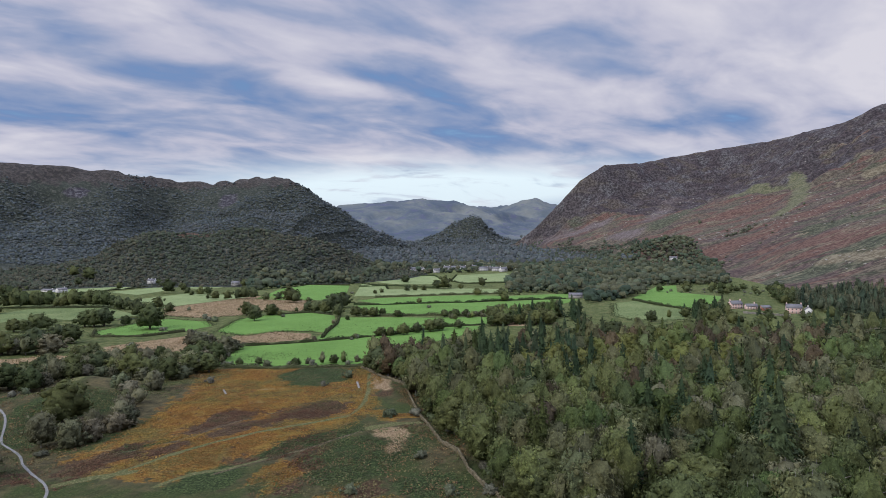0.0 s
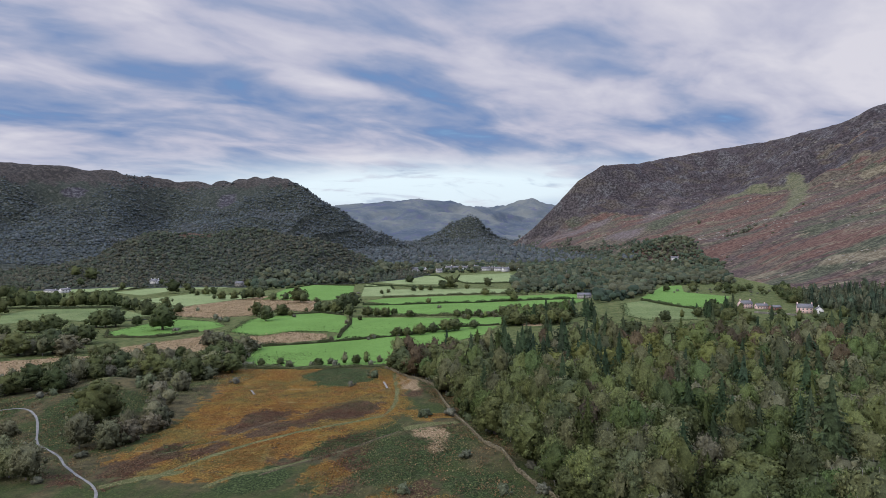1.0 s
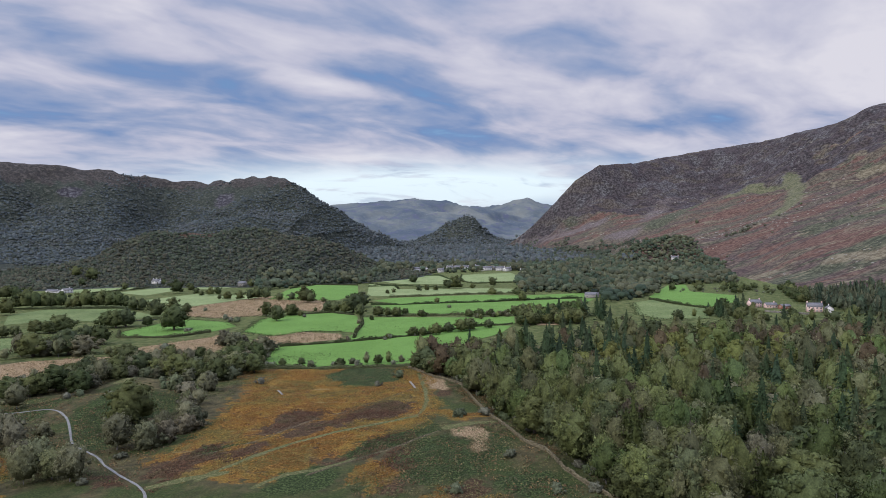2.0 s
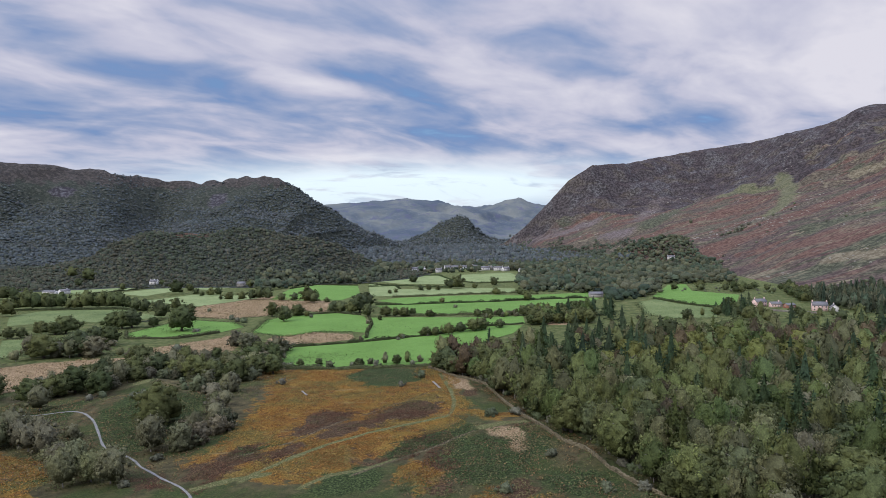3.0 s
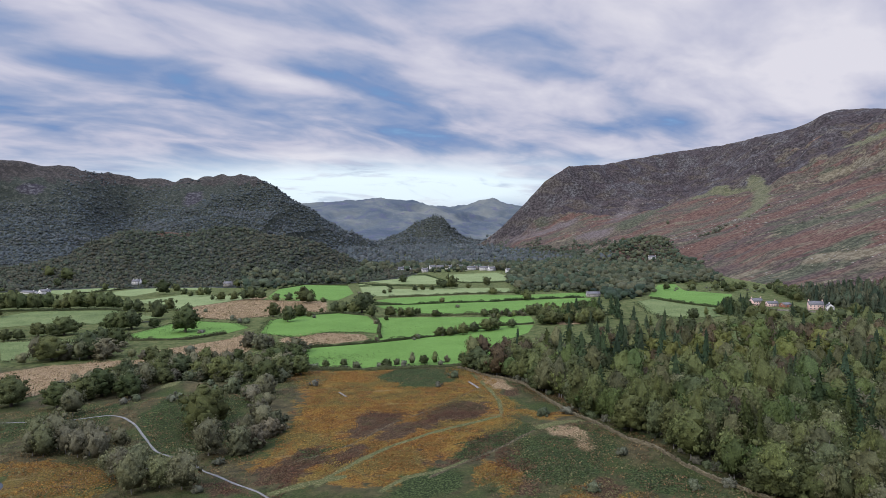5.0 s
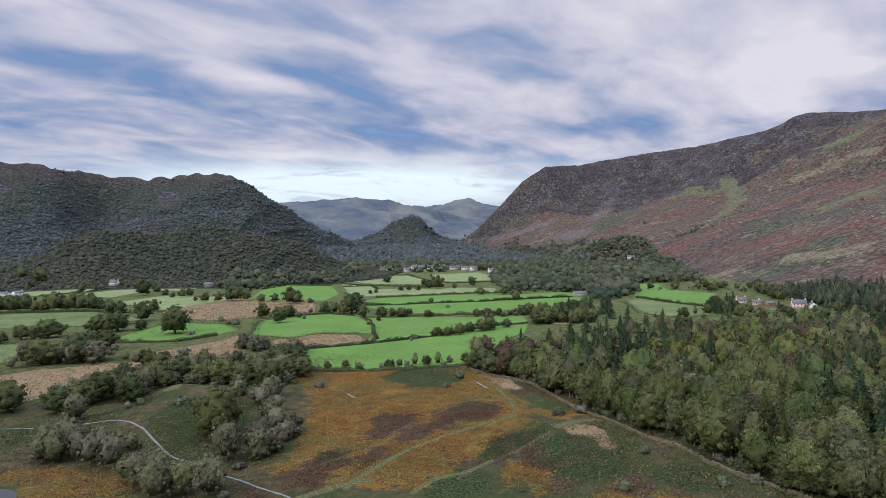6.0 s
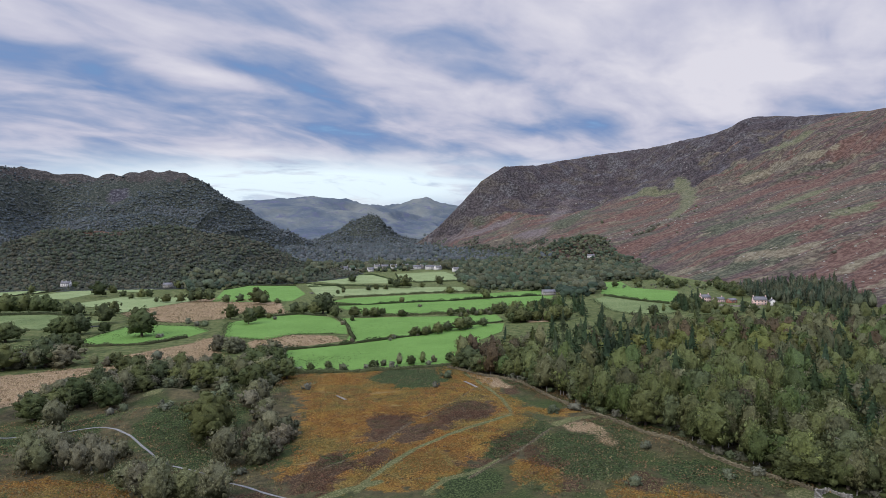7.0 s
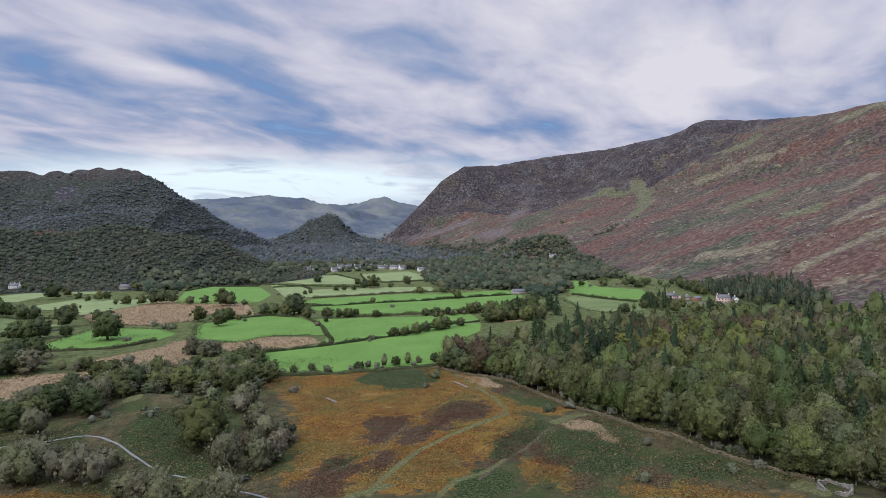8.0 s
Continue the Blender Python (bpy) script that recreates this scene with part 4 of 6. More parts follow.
HEATHER = [[(-128, 207), (-122, 217), (-114, 225), (-107, 231), (-106, 220), (-109, 210), (-114, 198), (-122, 200)], [(-143, 201), (-132, 202), (-125, 190), (-134, 189)], [(-121, 190), (-116, 198), (-114, 194), (-117, 187)], [(-58, 213), (-39, 236), (-40, 224), (-57, 205)], [(-45, 212), (-39, 215), (-42, 194), (-47, 197)], [(-44, 184), (-33, 190), (-40, 175), (-46, 175)], [(-30, 178), (-18, 185), (-15, 175), (-25, 170)], [(-88, 247), (-70, 256), (-56, 275), (-38, 269), (-45, 255), (-62, 250), (-77, 235), (-88, 229)], [(-32, 295), (-24, 296), (-27, 284), (-33, 288)], [(-99, 262), (-92, 269), (-78, 266), (-79, 256), (-89, 241), (-95, 235), (-102, 235), (-98, 246)], [(-90, 239), (-81, 247), (-69, 252), (-73, 237), (-81, 229), (-88, 230)], [(-68, 268), (-51, 282), (-41, 275), (-40, 259), (-53, 253), (-67, 259)], [(-125, 213), (-109, 217), (-100, 223), (-102, 216), (-110, 205), (-115, 197), (-124, 198)], [(-104, 219), (-94, 228), (-89, 224), (-93, 213), (-100, 207), (-103, 212)], [(-73, 207), (-61, 206), (-59, 203), (-67, 198)], [(-44, 187), (-34, 188), (-40, 177), (-45, 180)], [(-46, 210), (-39, 212), (-40, 196), (-47, 197)]]
STRAW = [[(-26, 232), (-14, 234), (-12, 223), (-15, 207), (-19, 207), (-19, 218), (-25, 224)], [(-40, 340), (-26, 322), (-26, 296), (-34, 300)], [(-312, 385), (-298, 404), (-260, 416), (-227, 421), (-218, 392), (-258, 381), (-255, 338), (-266, 326), (-300, 330)], [(-247, 451), (-208, 493), (-198, 519), (-183, 475), (-180, 429), (-195, 418), (-231, 427)], [(-168, 485), (-147, 514), (-104, 489), (-99, 461), (-134, 451), (-163, 458)], [(-320, 711), (-255, 852), (-163, 778), (-149, 640), (-189, 686), (-208, 628), (-242, 615), (-286, 637)]]
TRACKS = [([(-39, 253), (-51, 247), (-60, 241), (-75, 229), (-84, 222), (-93, 211), (-101, 201), (-105, 193)], 1.2), ([(-40, 333), (-36, 297), (-35, 279), (-37, 261), (-39, 253)], 0.9), ([(-58, 205), (-68, 197), (-78, 195), (-86, 186)], 1.0), ([(-118, 190), (-108, 195), (-98, 198)], 1.6), ([(-27, 233), (-18, 239), (-10, 240)], 2.2), ([(14, 158), (18, 160), (16, 154)], 3.0)]
TREADS = [([(-42, 302), (-56, 284), (-71, 266), (-80, 256), (-88, 243), (-93, 234), (-99, 226), (-107, 220), (-115, 214), (-125, 212)], 0.5), ([(-30, 230), (-42, 218), (-59, 203), (-71, 193)], 0.6)]
MOUND = [(-201, 322), (-196, 338), (-188, 342), (-190, 326)]


def ground_layers(X, Y, Z):
    near = lambda polys: np.max([np.clip(signed(X, Y, p), -40, 40) for p in polys], 0)
    track = np.max([w - seg_distance(X, Y, p)[0] for p, w in TRACKS], 0)
    tread = np.max([w - seg_distance(X, Y, p)[0] for p, w in TREADS], 0)
    return {"rust": near(RUST), "fern": near(FERN), "heather": near(HEATHER), "straw": near(STRAW), "turf": np.clip(np.maximum(track, signed(X, Y, MOUND) - 1), -40, 40), "tread": np.clip(tread, -40, 40), "litter": np.clip(signed(X, Y, WOOD) - 5, -40, 40), "open": np.clip(Y - 400, -40, 40)}


ground = sheet("ground", spaced(-250, 25, 1.7, -5500, 5500, 1.08), spaced(150, 350, 1.7, -5000, 6500, 1.06), ground_z, M_GROUND, ground_layers)
tagged(ground, "rough valley floor of rust bracken, heather, fern and rushy grass", "ground", kind="structure")


RED_BANDS = [[(573, 1317), (656, 1308), (781, 1359), (894, 1368), (995, 1335), (1007, 1209)], [(725, 1752), (825, 1743), (921, 1743)], [(902, 1116), (959, 1077), (990, 1017), (985, 936)], [(510, 672), (574, 681), (655, 663)], [(610, 1029), (614, 933), (637, 900)], [(1177, 1347), (1190, 1266), (1263, 1167)]]
GREEN_BANDS = [[(1227, 1689), (1230, 1611), (1265, 1575)], [(828, 1158), (906, 1137)], [(701, 849), (713, 837)], [(1284, 1299), (1318, 1212)], [(933, 2004), (1004, 2001), (1030, 1884)], [(1097, 1953), (987, 1728), (879, 1578), (821, 1533)]]
OLIVE_BANDS = [[(702, 1176), (733, 1116), (765, 1083)], [(463, 858), (508, 843), (572, 852)], [(658, 1923), (824, 2079), (1019, 2322)]]
TAN_BANDS = [[(1084, 1605), (1154, 1572), (1158, 1455), (1169, 1380)], [(526, 867), (548, 810), (565, 768)], [(651, 723), (764, 753)], [(832, 888), (940, 927)], [(492, 639), (539, 639), (604, 621)], [(450, 960), (488, 954)], [(1284, 1299), (1318, 1212)]]
SCREE_BANDS = [[(330, 2600), (382, 2544), (470, 2373), (597, 2349)], [(699, 2139), (882, 2391)], [(548, 2043), (592, 1947)]]


def west_layers(X, Y, Z):
    s, _ = west_share(X, Y)
    band = lambda lines, w: np.max([np.exp(-(seg_distance(X, Y, p)[0] / w) ** 2) for p in lines], 0)
    low_edge = np.interp(Y, [1600, 1800, 2000, 2200, 2450, 2700], [0.86, 0.74, 0.66, 0.56, 0.40, 0.30]) + 0.5 * fbm(X, Y, 260, 4, 0.55, shift=15.0)
    crag = np.clip((s - low_edge) / 0.12 + 0.4, 0, 1) * np.clip((Y - 1560) / 160, 0, 1) * np.clip((1.03 - s) / 0.05, 0.35, 1)
    return {"moor": crag, "red": band(RED_BANDS, 48), "pale": band(GREEN_BANDS, 30), "olive": band(OLIVE_BANDS, 45), "tan": band(TAN_BANDS, 20) + 0.45 * np.clip((s - 0.96) / 0.04, 0, 1), "scree": band(SCREE_BANDS, 48)}


low = lambda x, y: ground_z(x, y) - 6
fell = sheet("fell_west", np.arange(240, 2100, 8.0), spaced(350, 2750, 8.0, -900, 3300, 1.1), west_z, M_FELL, west_layers, low)
tagged(fell, "long brown and rust-red fell with dark crags, scree and heather", "hill", kind="structure")
fell = sheet("fell_east", np.arange(-2900, -60, 10.0), np.arange(760, 2700, 10.0), east_z, M_WOODFELL, lambda X, Y, Z: {"moor": np.clip((Z - 190) / 130, 0, 1), "crag": 0.9 * np.exp(-(((X + 1130) / 45) ** 2 + ((Z - 225) / 32) ** 2)) + 0.9 * np.exp(-(((X + 730) / 40) ** 2 + ((Z - 215) / 42) ** 2)) + 0.5 * np.exp(-(((X + 470) / 50) ** 2 + ((Z - 190) / 20) ** 2))}, low)
tagged(fell, "dark wooded fell with grey crags and a heathery top", "hill", kind="structure")
fell = sheet("knoll", np.arange(-1000, 60, 8.0), np.arange(950, 1620, 8.0), knoll_z, M_WOODFELL, lambda X, Y, Z: {"moor": 1.2 * np.exp(-(((X + 530) / 90) ** 2 + ((Y - 1312) / 40) ** 2)), "crag": 0 * X, "bracken": 1.2 * np.exp(-(((X + 530) / 95) ** 2 + ((Y - 1305) / 45) ** 2))}, low)
tagged(fell, "low rounded knoll covered in dark oak wood", "hill", kind="structure")
fell = sheet("crag_hill", np.arange(-620, 700, 12.0), np.arange(2700, 3750, 12.0), crag_z, M_WOODFELL, lambda X, Y, Z: {"moor": np.clip((Z - 165) / 60, 0, 1), "crag": 0.5 * np.clip((Z - 150) / 50, 0, 1)}, low)
tagged(fell, "small steep wooded crag standing in the valley's throat", "hill", kind="structure")
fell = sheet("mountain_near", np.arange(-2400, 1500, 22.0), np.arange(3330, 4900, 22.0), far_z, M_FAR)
tagged(fell, "distant grassy mountain with gullies, its colour tinted blue-grey for haze", "mountain", kind="structure")
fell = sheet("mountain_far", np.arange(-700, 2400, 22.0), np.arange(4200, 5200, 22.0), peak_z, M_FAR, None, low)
tagged(fell, "farthest mountain behind the valley, its colour tinted pale blue for haze", "mountain", kind="structure")


def field(name, label, material, *poly, lift=0.22):
    """A field: a sheet of grass over the valley floor, cut along a 15 m net so that it follows the ground."""
    bm = bmesh.new()
    bm.faces.new([bm.verts.new((x, y, 0)) for x, y in poly])
    xs, ys = [p[0] for p in poly], [p[1] for p in poly]
    for axis, a, b in (((1, 0, 0), min(xs), max(xs)), ((0, 1, 0), min(ys), max(ys))):
        v = math.floor(a / 15) * 15 + 15
        while v < b:
            bmesh.ops.bisect_plane(bm, geom=bm.verts[:] + bm.edges[:] + bm.faces[:], plane_co=(axis[0] * v, axis[1] * v, 0), plane_no=axis)
            v += 15
    for v in bm.verts:
        v.co.z = float(ground_z(v.co.x, v.co.y)) + lift
    bmesh.ops.recalc_face_normals(bm, faces=bm.faces)
    if sum(f.normal.z for f in bm.faces) < 0:
        bmesh.ops.reverse_faces(bm, faces=bm.faces)
    for f in bm.faces:
        f.smooth = True
    me = bpy.data.meshes.new(name)
    bm.to_mesh(me)
    bm.free()
    me.materials.append(material)
    return tagged(new(name, me), label, "field", "valley fields", "structure")


BRIGHT, PALE, RUSHY = "bright green grazed meadow between dark hedges", "pale green pasture on the valley floor", "damp rushy pasture with dark tufts"
field("field", BRIGHT, M_FIELD, (-143, 379), (-128, 371), (-96, 361), (-71, 358), (-45, 357), (-32, 363), (-18, 391), (-8, 425), (17, 455), (30, 493), (7, 497), (-36, 466), (-78, 452), (-98, 448), (-141, 444))
field("field", BRIGHT, M_FIELD, (-98, 458), (-93, 491), (-93, 539), (-98, 586), (-48, 571), (-8, 555), (39, 548), (34, 505), (8, 503), (-13, 479), (-36, 469), (-78, 457))
field("field", BRIGHT, M_FIELD, (-189, 518), (-197, 599), (-179, 625), (-136, 635), (-106, 602), (-95, 540), (-95, 492), (-105, 501), (-135, 510), (-156, 490))
field("field", BRIGHT, M_FIELD, (-101, 689), (-67, 685), (30, 673), (132, 689), (147, 686), (132, 657), (83, 589), (25, 569), (-27, 579), (-68, 587), (-85, 640))
field("field", BRIGHT, M_FIELD, (-104, 745), (-80, 769), (30, 760), (75, 738), (156, 756), (145, 699), (64, 686), (25, 681), (-67, 691))
field("field", PALE, M_PALE, (-118, 809), (-52, 785), (66, 780), (75, 837), (21, 868), (-11, 870), (-81, 900), (-91, 963), (-138, 1033))
field("field", PALE, M_PALE, (-132, 1092), (-134, 1241), (-20, 1182), (1, 1026), (-12, 960), (-82, 1004))
field("field", PALE, M_PALE, (21, 1157), (116, 1185), (118, 1073), (91, 950), (30, 950), (10, 1022))
field("field", BRIGHT, M_FIELD, (-247, 851), (-255, 972), (-226, 1042), (-154, 1007), (-135, 857), (-149, 771), (-191, 777), (-245, 804))
field("field", PALE, M_PALE, (-412, 806), (-374, 900), (-259, 860), (-259, 845), (-322, 713), (-348, 763))
field("field", PALE, M_PALE, (-750, 1105), (-891, 1334), (-748, 1276), (-603, 1191), (-485, 1105), (-515, 991), (-550, 931), (-644, 1013))
field("field", PALE, M_PALE, (-508, 942), (-467, 1056), (-429, 966), (-438, 886))
field("field", PALE, M_PALE, (-413, 1004), (-439, 1109), (-376, 1162), (-345, 1079), (-374, 976))
field("field", BRIGHT, M_FIELD, (-296, 530), (-283, 596), (-269, 609), (-224, 585), (-206, 553), (-217, 523), (-240, 498), (-283, 500))
field("field", RUSHY, M_RUSHY, (-481, 666), (-475, 714), (-395, 724), (-315, 642), (-337, 593), (-391, 619), (-433, 588))
field("field", RUSHY, M_RUSHY, (-382, 505), (-327, 511), (-306, 470), (-331, 422))
field("field", BRIGHT, M_FIELD, (209, 694), (288, 848), (319, 863), (281, 756), (310, 697), (254, 596), (226, 586), (213, 631))
field("field", "rough straw-coloured pasture beside the wood", M_RUSHY, (173, 638), (202, 662), (206, 615), (224, 572), (195, 510), (155, 510), (147, 544))
field("field", "small clearing of dry pale grass", M_TAN, (51, 526), (83, 518), (66, 488), (50, 490))


def ribbon(name, pts, width, material, label, category, lift=0.12):
    """A path laid on the ground along a smoothed line, its edges a little ragged."""
    line = [Vector((x, y, 0)) for x, y in pts]
    for _ in range(3):
        line = [line[0]] + [q for a, b in zip(line, line[1:]) for q in (a.lerp(b, 0.25), a.lerp(b, 0.75))] + [line[-1]]
    verts, faces = [], []
    for i, p in enumerate(line):
        d = (line[min(i + 1, len(line) - 1)] - line[max(i - 1, 0)]).normalized()
        side = Vector((-d.y, d.x, 0)) * width / 2 * (1 + 0.5 * float(vnoise(np.array(i * 0.7), np.array(3.3))))
        for k in (-1, -0.5, 0, 0.5, 1):
            q = p + side * k
            verts.append((q.x, q.y, float(ground_z(q.x, q.y)) + lift + 0.1 * (1 - k * k)))
    for i in range(len(line) - 1):
        for k in range(4):
            faces.append((i * 5 + k, i * 5 + k + 1, i * 5 + k + 6, i * 5 + k + 5))
    me = mesh_from(name, verts, faces, None, True)
    me.materials.append(material)
    return tagged(new(name, me), label, category, kind="structure")


FOOTPATH = [(-300, 284), (-246, 283), (-230, 278), (-202, 279), (-194, 273), (-186, 265), (-177, 251), (-168, 236), (-158, 228), (-148, 219), (-141, 209), (-134, 202), (-127, 196), (-118, 187), (-114, 178), (-110, 160)]
ribbon("footpath", FOOTPATH, 0.85, M_GRAVEL, "pale gravel footpath winding through bracken and scrub", "path")



def water(name, label, level, *pts):
    bm = bmesh.new()
    line = [Vector((x, y, 0)) for x, y in pts]
    for _ in range(3):
        line = [q for a, b in zip(line, line[1:] + line[:1]) for q in (a.lerp(b, 0.25), a.lerp(b, 0.75))]
    bm.faces.new([bm.verts.new((p.x, p.y, level)) for p in line])
    bmesh.ops.recalc_face_normals(bm, faces=bm.faces)
    me = bpy.data.meshes.new(name)
    bm.to_mesh(me)
    bm.free()
    if me.polygons[0].normal.z < 0:
        me.flip_normals()
    me.materials.append(M_WATER)
    return tagged(new(name, me), label, "water", kind="structure")


water("pond", "small grey pond lying in rust bracken", float(ground_z(-216, 208)) + 1.05, (-232, 216), (-214, 219), (-206, 213), (-202, 205), (-206, 198), (-222, 196), (-234, 204))
water("river", "short bend of grey river among trees", float(ground_z(-312, 610)) + 0.35, (-322, 606), (-314, 614), (-302, 616), (-300, 609), (-314, 603))


# ---- low growth of the heath ----
def tufts(name, layers, n, material, size, tall, label, seed, patch=16.0, span=((-300, 20), (140, 384)), without=()):
    """Fronds and sprigs over part of the heath, too many to count."""
    r = np.random.default_rng(seed)
    x, y = r.uniform(*span[0], n * 8), r.uniform(*span[1], n * 8)
    d = np.max([signed(x, y, p) for p in layers], 0) + 14 * fbm(x, y, 22, 3, shift=seed * 0.7)
    ok = (d > 0) & (signed(x, y, WOOD) < (9 if name == "wall_growth" else 2)) & (vnoise(x / 3.1, y / 3.1 + seed) > -0.22) & (np.hypot((x + 216) / 17, (y - 207) / 12.5) > 1) & (np.min([seg_distance(x, y, p)[0] - w for p, w in TRACKS + TREADS + [(FOOTPATH, 1.0)]], 0) > 0.1)
    for p in without:
        ok &= signed(x, y, p) + 7 * fbm(x, y, 14, 3) < 0
    x, y = x[ok][:n], y[ok][:n]
    k = len(x)
    c = np.stack([x, y, ground_z(x, y) + tall * r.uniform(0.2, 1.0, k)], 1)
    v, f = cards(c, np.stack([r.normal(size=k) * 0.6, r.normal(size=k) * 0.6, np.ones(k)], 1), size * r.uniform(0.7, 1.4, k))
    tone = np.clip(0.5 + 1.15 * fbm(x, y, patch, 4, 0.6, seed * 1.3) + r.normal(size=k) * 0.07, 0.01, 0.99)
    soft = np.repeat(np.stack([0.28 * r.normal(size=k), 0.28 * r.normal(size=k), np.ones(k)], 1), 4, 0)
    me = mesh_from(name, v, f, {"tint": np.repeat(tone, 4)}, True, soft)
    me.materials.append(material)
    return tagged(new(name, me), label, "plants", kind="stuff")


# ---- heath growth ----
tufts("bracken", RUST, 44000, M_RUSTTUFT, 0.25, 0.26, "rust-coloured dying bracken over the heath", 1, 26.0, without=HEATHER + FERN)
tufts("ferns", FERN, 22000, M_FERNTUFT, 0.28, 0.34, "dark green bracken fronds over the heath", 2)
tufts("heather", HEATHER, 14000, M_LINGTUFT, 0.24, 0.32, "brown faded heather over the heath", 3, 16.0, ((-146, -12), (168, 298)))
tufts("dry_grass", STRAW[:2] + [MOUND], 3000, M_STRAWTUFT, 0.28, 0.4, "pale dry grass on the heath", 4)
tufts("tall_dry_grass", STRAW[2:], 14000, M_STRAWTUFT, 0.55, 0.6, "tall pale moor grass in the wet meadows", 6, 30.0, ((-330, -90), (320, 860)))
tufts("wall_growth", [[(-50, 349), (-36, 325), (-22, 303), (-17, 275), (-12, 248), (-8, 232), (-4, 216), (2, 205), (5, 189), (10, 175), (16, 160), (28, 150), (24, 165), (16, 190), (11, 206), (3, 234), (-6, 276), (-14, 304), (-28, 328), (-42, 350)]], 9000, M_MIXTUFT, 0.30, 0.5, "brown grass and bramble along the wood's wall", 8, 12.0, ((-52, 30), (150, 352)))
tufts("scrub_growth", [[(-300, 300), (-205, 310), (-140, 300), (-125, 250), (-130, 195), (-240, 190), (-300, 220)], [(-40, 240), (2, 235), (16, 165), (-20, 150), (-60, 165)], [(-150, 375), (-120, 372), (-118, 330), (-130, 290), (-150, 320)]], 30000, M_MIXTUFT, 0.30, 0.45, "brown and olive undergrowth of the scrub", 5)

HOMES = [(272, 586), (286, 577), (293, 568), (304, 545), (314, 536), (147, 702), (-67, 1324), (-49, 1330), (4, 1353), (20, 1345), (38, 1335), (64, 1342), (77, 1280), (92, 1288), (104, 1264), (116, 1241), (139, 1172), (205, 1108), (250, 1106), (-17, 1262), (488, 1335), (-500, 1063), (-345, 1028), (-612, 962), (-585, 950)]


def clear_of(x, y):
    """Away from the houses and the gardens before them."""
    ok = np.ones(np.shape(x), bool)
    for a, b in HOMES:
        k = b / math.hypot(a + 60, b)
        u, w = (x - a) * k - (y - b) * (a + 60) / math.hypot(a + 60, b), (x - a) * (a + 60) / math.hypot(a + 60, b) + (y - b) * k
        ok &= ~((np.abs(u) < 11) & (w < 11) & (w > (-24 if a > 100 and b < 700 else (-28 if b > 1000 and a < -300 else (-80 if b > 1170 and a < 150 else -15)))))
    return ok


# ---- the near wood ----
def wood_kinds(x, y, seed):
    """Which tree grows where in the wood: stands of conifers, birch along the edge, oaks between."""
    r = np.random.default_rng(seed)
    v = fbm(x, y, 60, 3, shift=11.0)
    u = r.random(len(x))
    q = np.clip(0.5 * u + 0.5 * (0.5 + 1.2 * v), 0, 1)
    out = np.where(q < 0.30, "oak_tree", np.where(q < 0.60, "birch_tree", np.where(q < 0.68, "grey_birch", "birch_tree"))).astype(object)
    out[(u > 0.5) & (u < 0.58)] = "larch_tree"
    edge = signed(x, y, WOOD)
    con = np.zeros(len(x))
    for a, b, ra, rb, k in ((48, 318, 42, 46, 0.9), (92, 205, 34, 30, 0.3), (120, 265, 30, 24, 0.45), (250, 400, 70, 60, 0.4), (330, 340, 60, 50, 0.7), (150, 300, 40, 40, 0.15), (60, 400, 40, 40, 0.35)):
        con = np.maximum(con, k * np.exp(-(((x - a) / ra) ** 2 + ((y - b) / rb) ** 2)))
    out[r.random(len(x)) < con] = "spruce_tree"
    gold = np.exp(-(((x - 95) / 38) ** 2 + ((y - 318) / 26) ** 2))
    out[r.random(len(x)) < gold * 0.7] = "golden_tree"
    brown = np.exp(-(((x + 25) / 22) ** 2 + ((y - 345) / 30) ** 2)) * 0.9 + 0.6 * np.exp(-(((x - 165) / 60) ** 2 + ((y - 360) / 40) ** 2))
    out[r.random(len(x)) < np.maximum(brown, 0.03)] = "brown_birch"
    out[(edge < 7) & (u < 0.45) & (y < 330)] = "birch_tree"
    return out


SPRUCES = [(89, 166, 1.65), (84, 194, 1.1), (107, 164, 1.2)]
gx, gy = scatter(WOOD, 9.0, 21)
away = np.hypot(gx + 55, gy)
take = (gy > 95) & (away < 640) & (np.abs(gx) < 60 + gy * 0.95) & (rng.random(len(gx)) < np.where(away > 330, 0.78, 0.95)) & (np.min([np.hypot(gx - a, gy - b) for a, b, _ in SPRUCES], 0) > 7)
gx, gy, away = gx[take], gy[take], away[take]
kinds = wood_kinds(gx, gy, 22)
EDGE = [(-40, 347), (-28, 325), (-14, 302), (-8, 276), (-2, 249), (3, 233), (8, 217), (12, 205), (15, 190), (20, 176), (26, 164), (40, 138)]
for a, b in zip(EDGE[:-1], EDGE[1:]):
    for i in range(int(math.dist(a, b) / 3.4)):
        q = (i + rng.uniform(0, 1)) * 3.4 / math.dist(a, b)
        plant(("birch_tree", "hawthorn_bush", "hawthorn_bush", "brown_birch" if b[1] > 270 else "birch_tree", "oak_tree")[rng.integers(5)], a[0] + q * (b[0] - a[0]) + rng.uniform(-2.2, 1.5), a[1] + q * (b[1] - a[1]), rng.uniform(0.65, 1.0), "trees of the wood")
for x, y, size in SPRUCES:
    plant("spruce_tree", x, y, size, "trees of the wood")
for i, kind in enumerate(kinds):
    plant(kind, gx[i], gy[i], {"oak_tree": 1.0}.get(kind, 1.08) * rng.uniform(0.82, 1.25), "trees of the wood")

for x, y in ((60, 500), (74, 522), (88, 532), (100, 541), (110, 538), (106, 512), (98, 458), (60, 442), (50, 512), (-12, 352), (118, 548)):
    plant("spruce_tree", x, y, rng.uniform(0.9, 1.2), "conifers behind the wood")

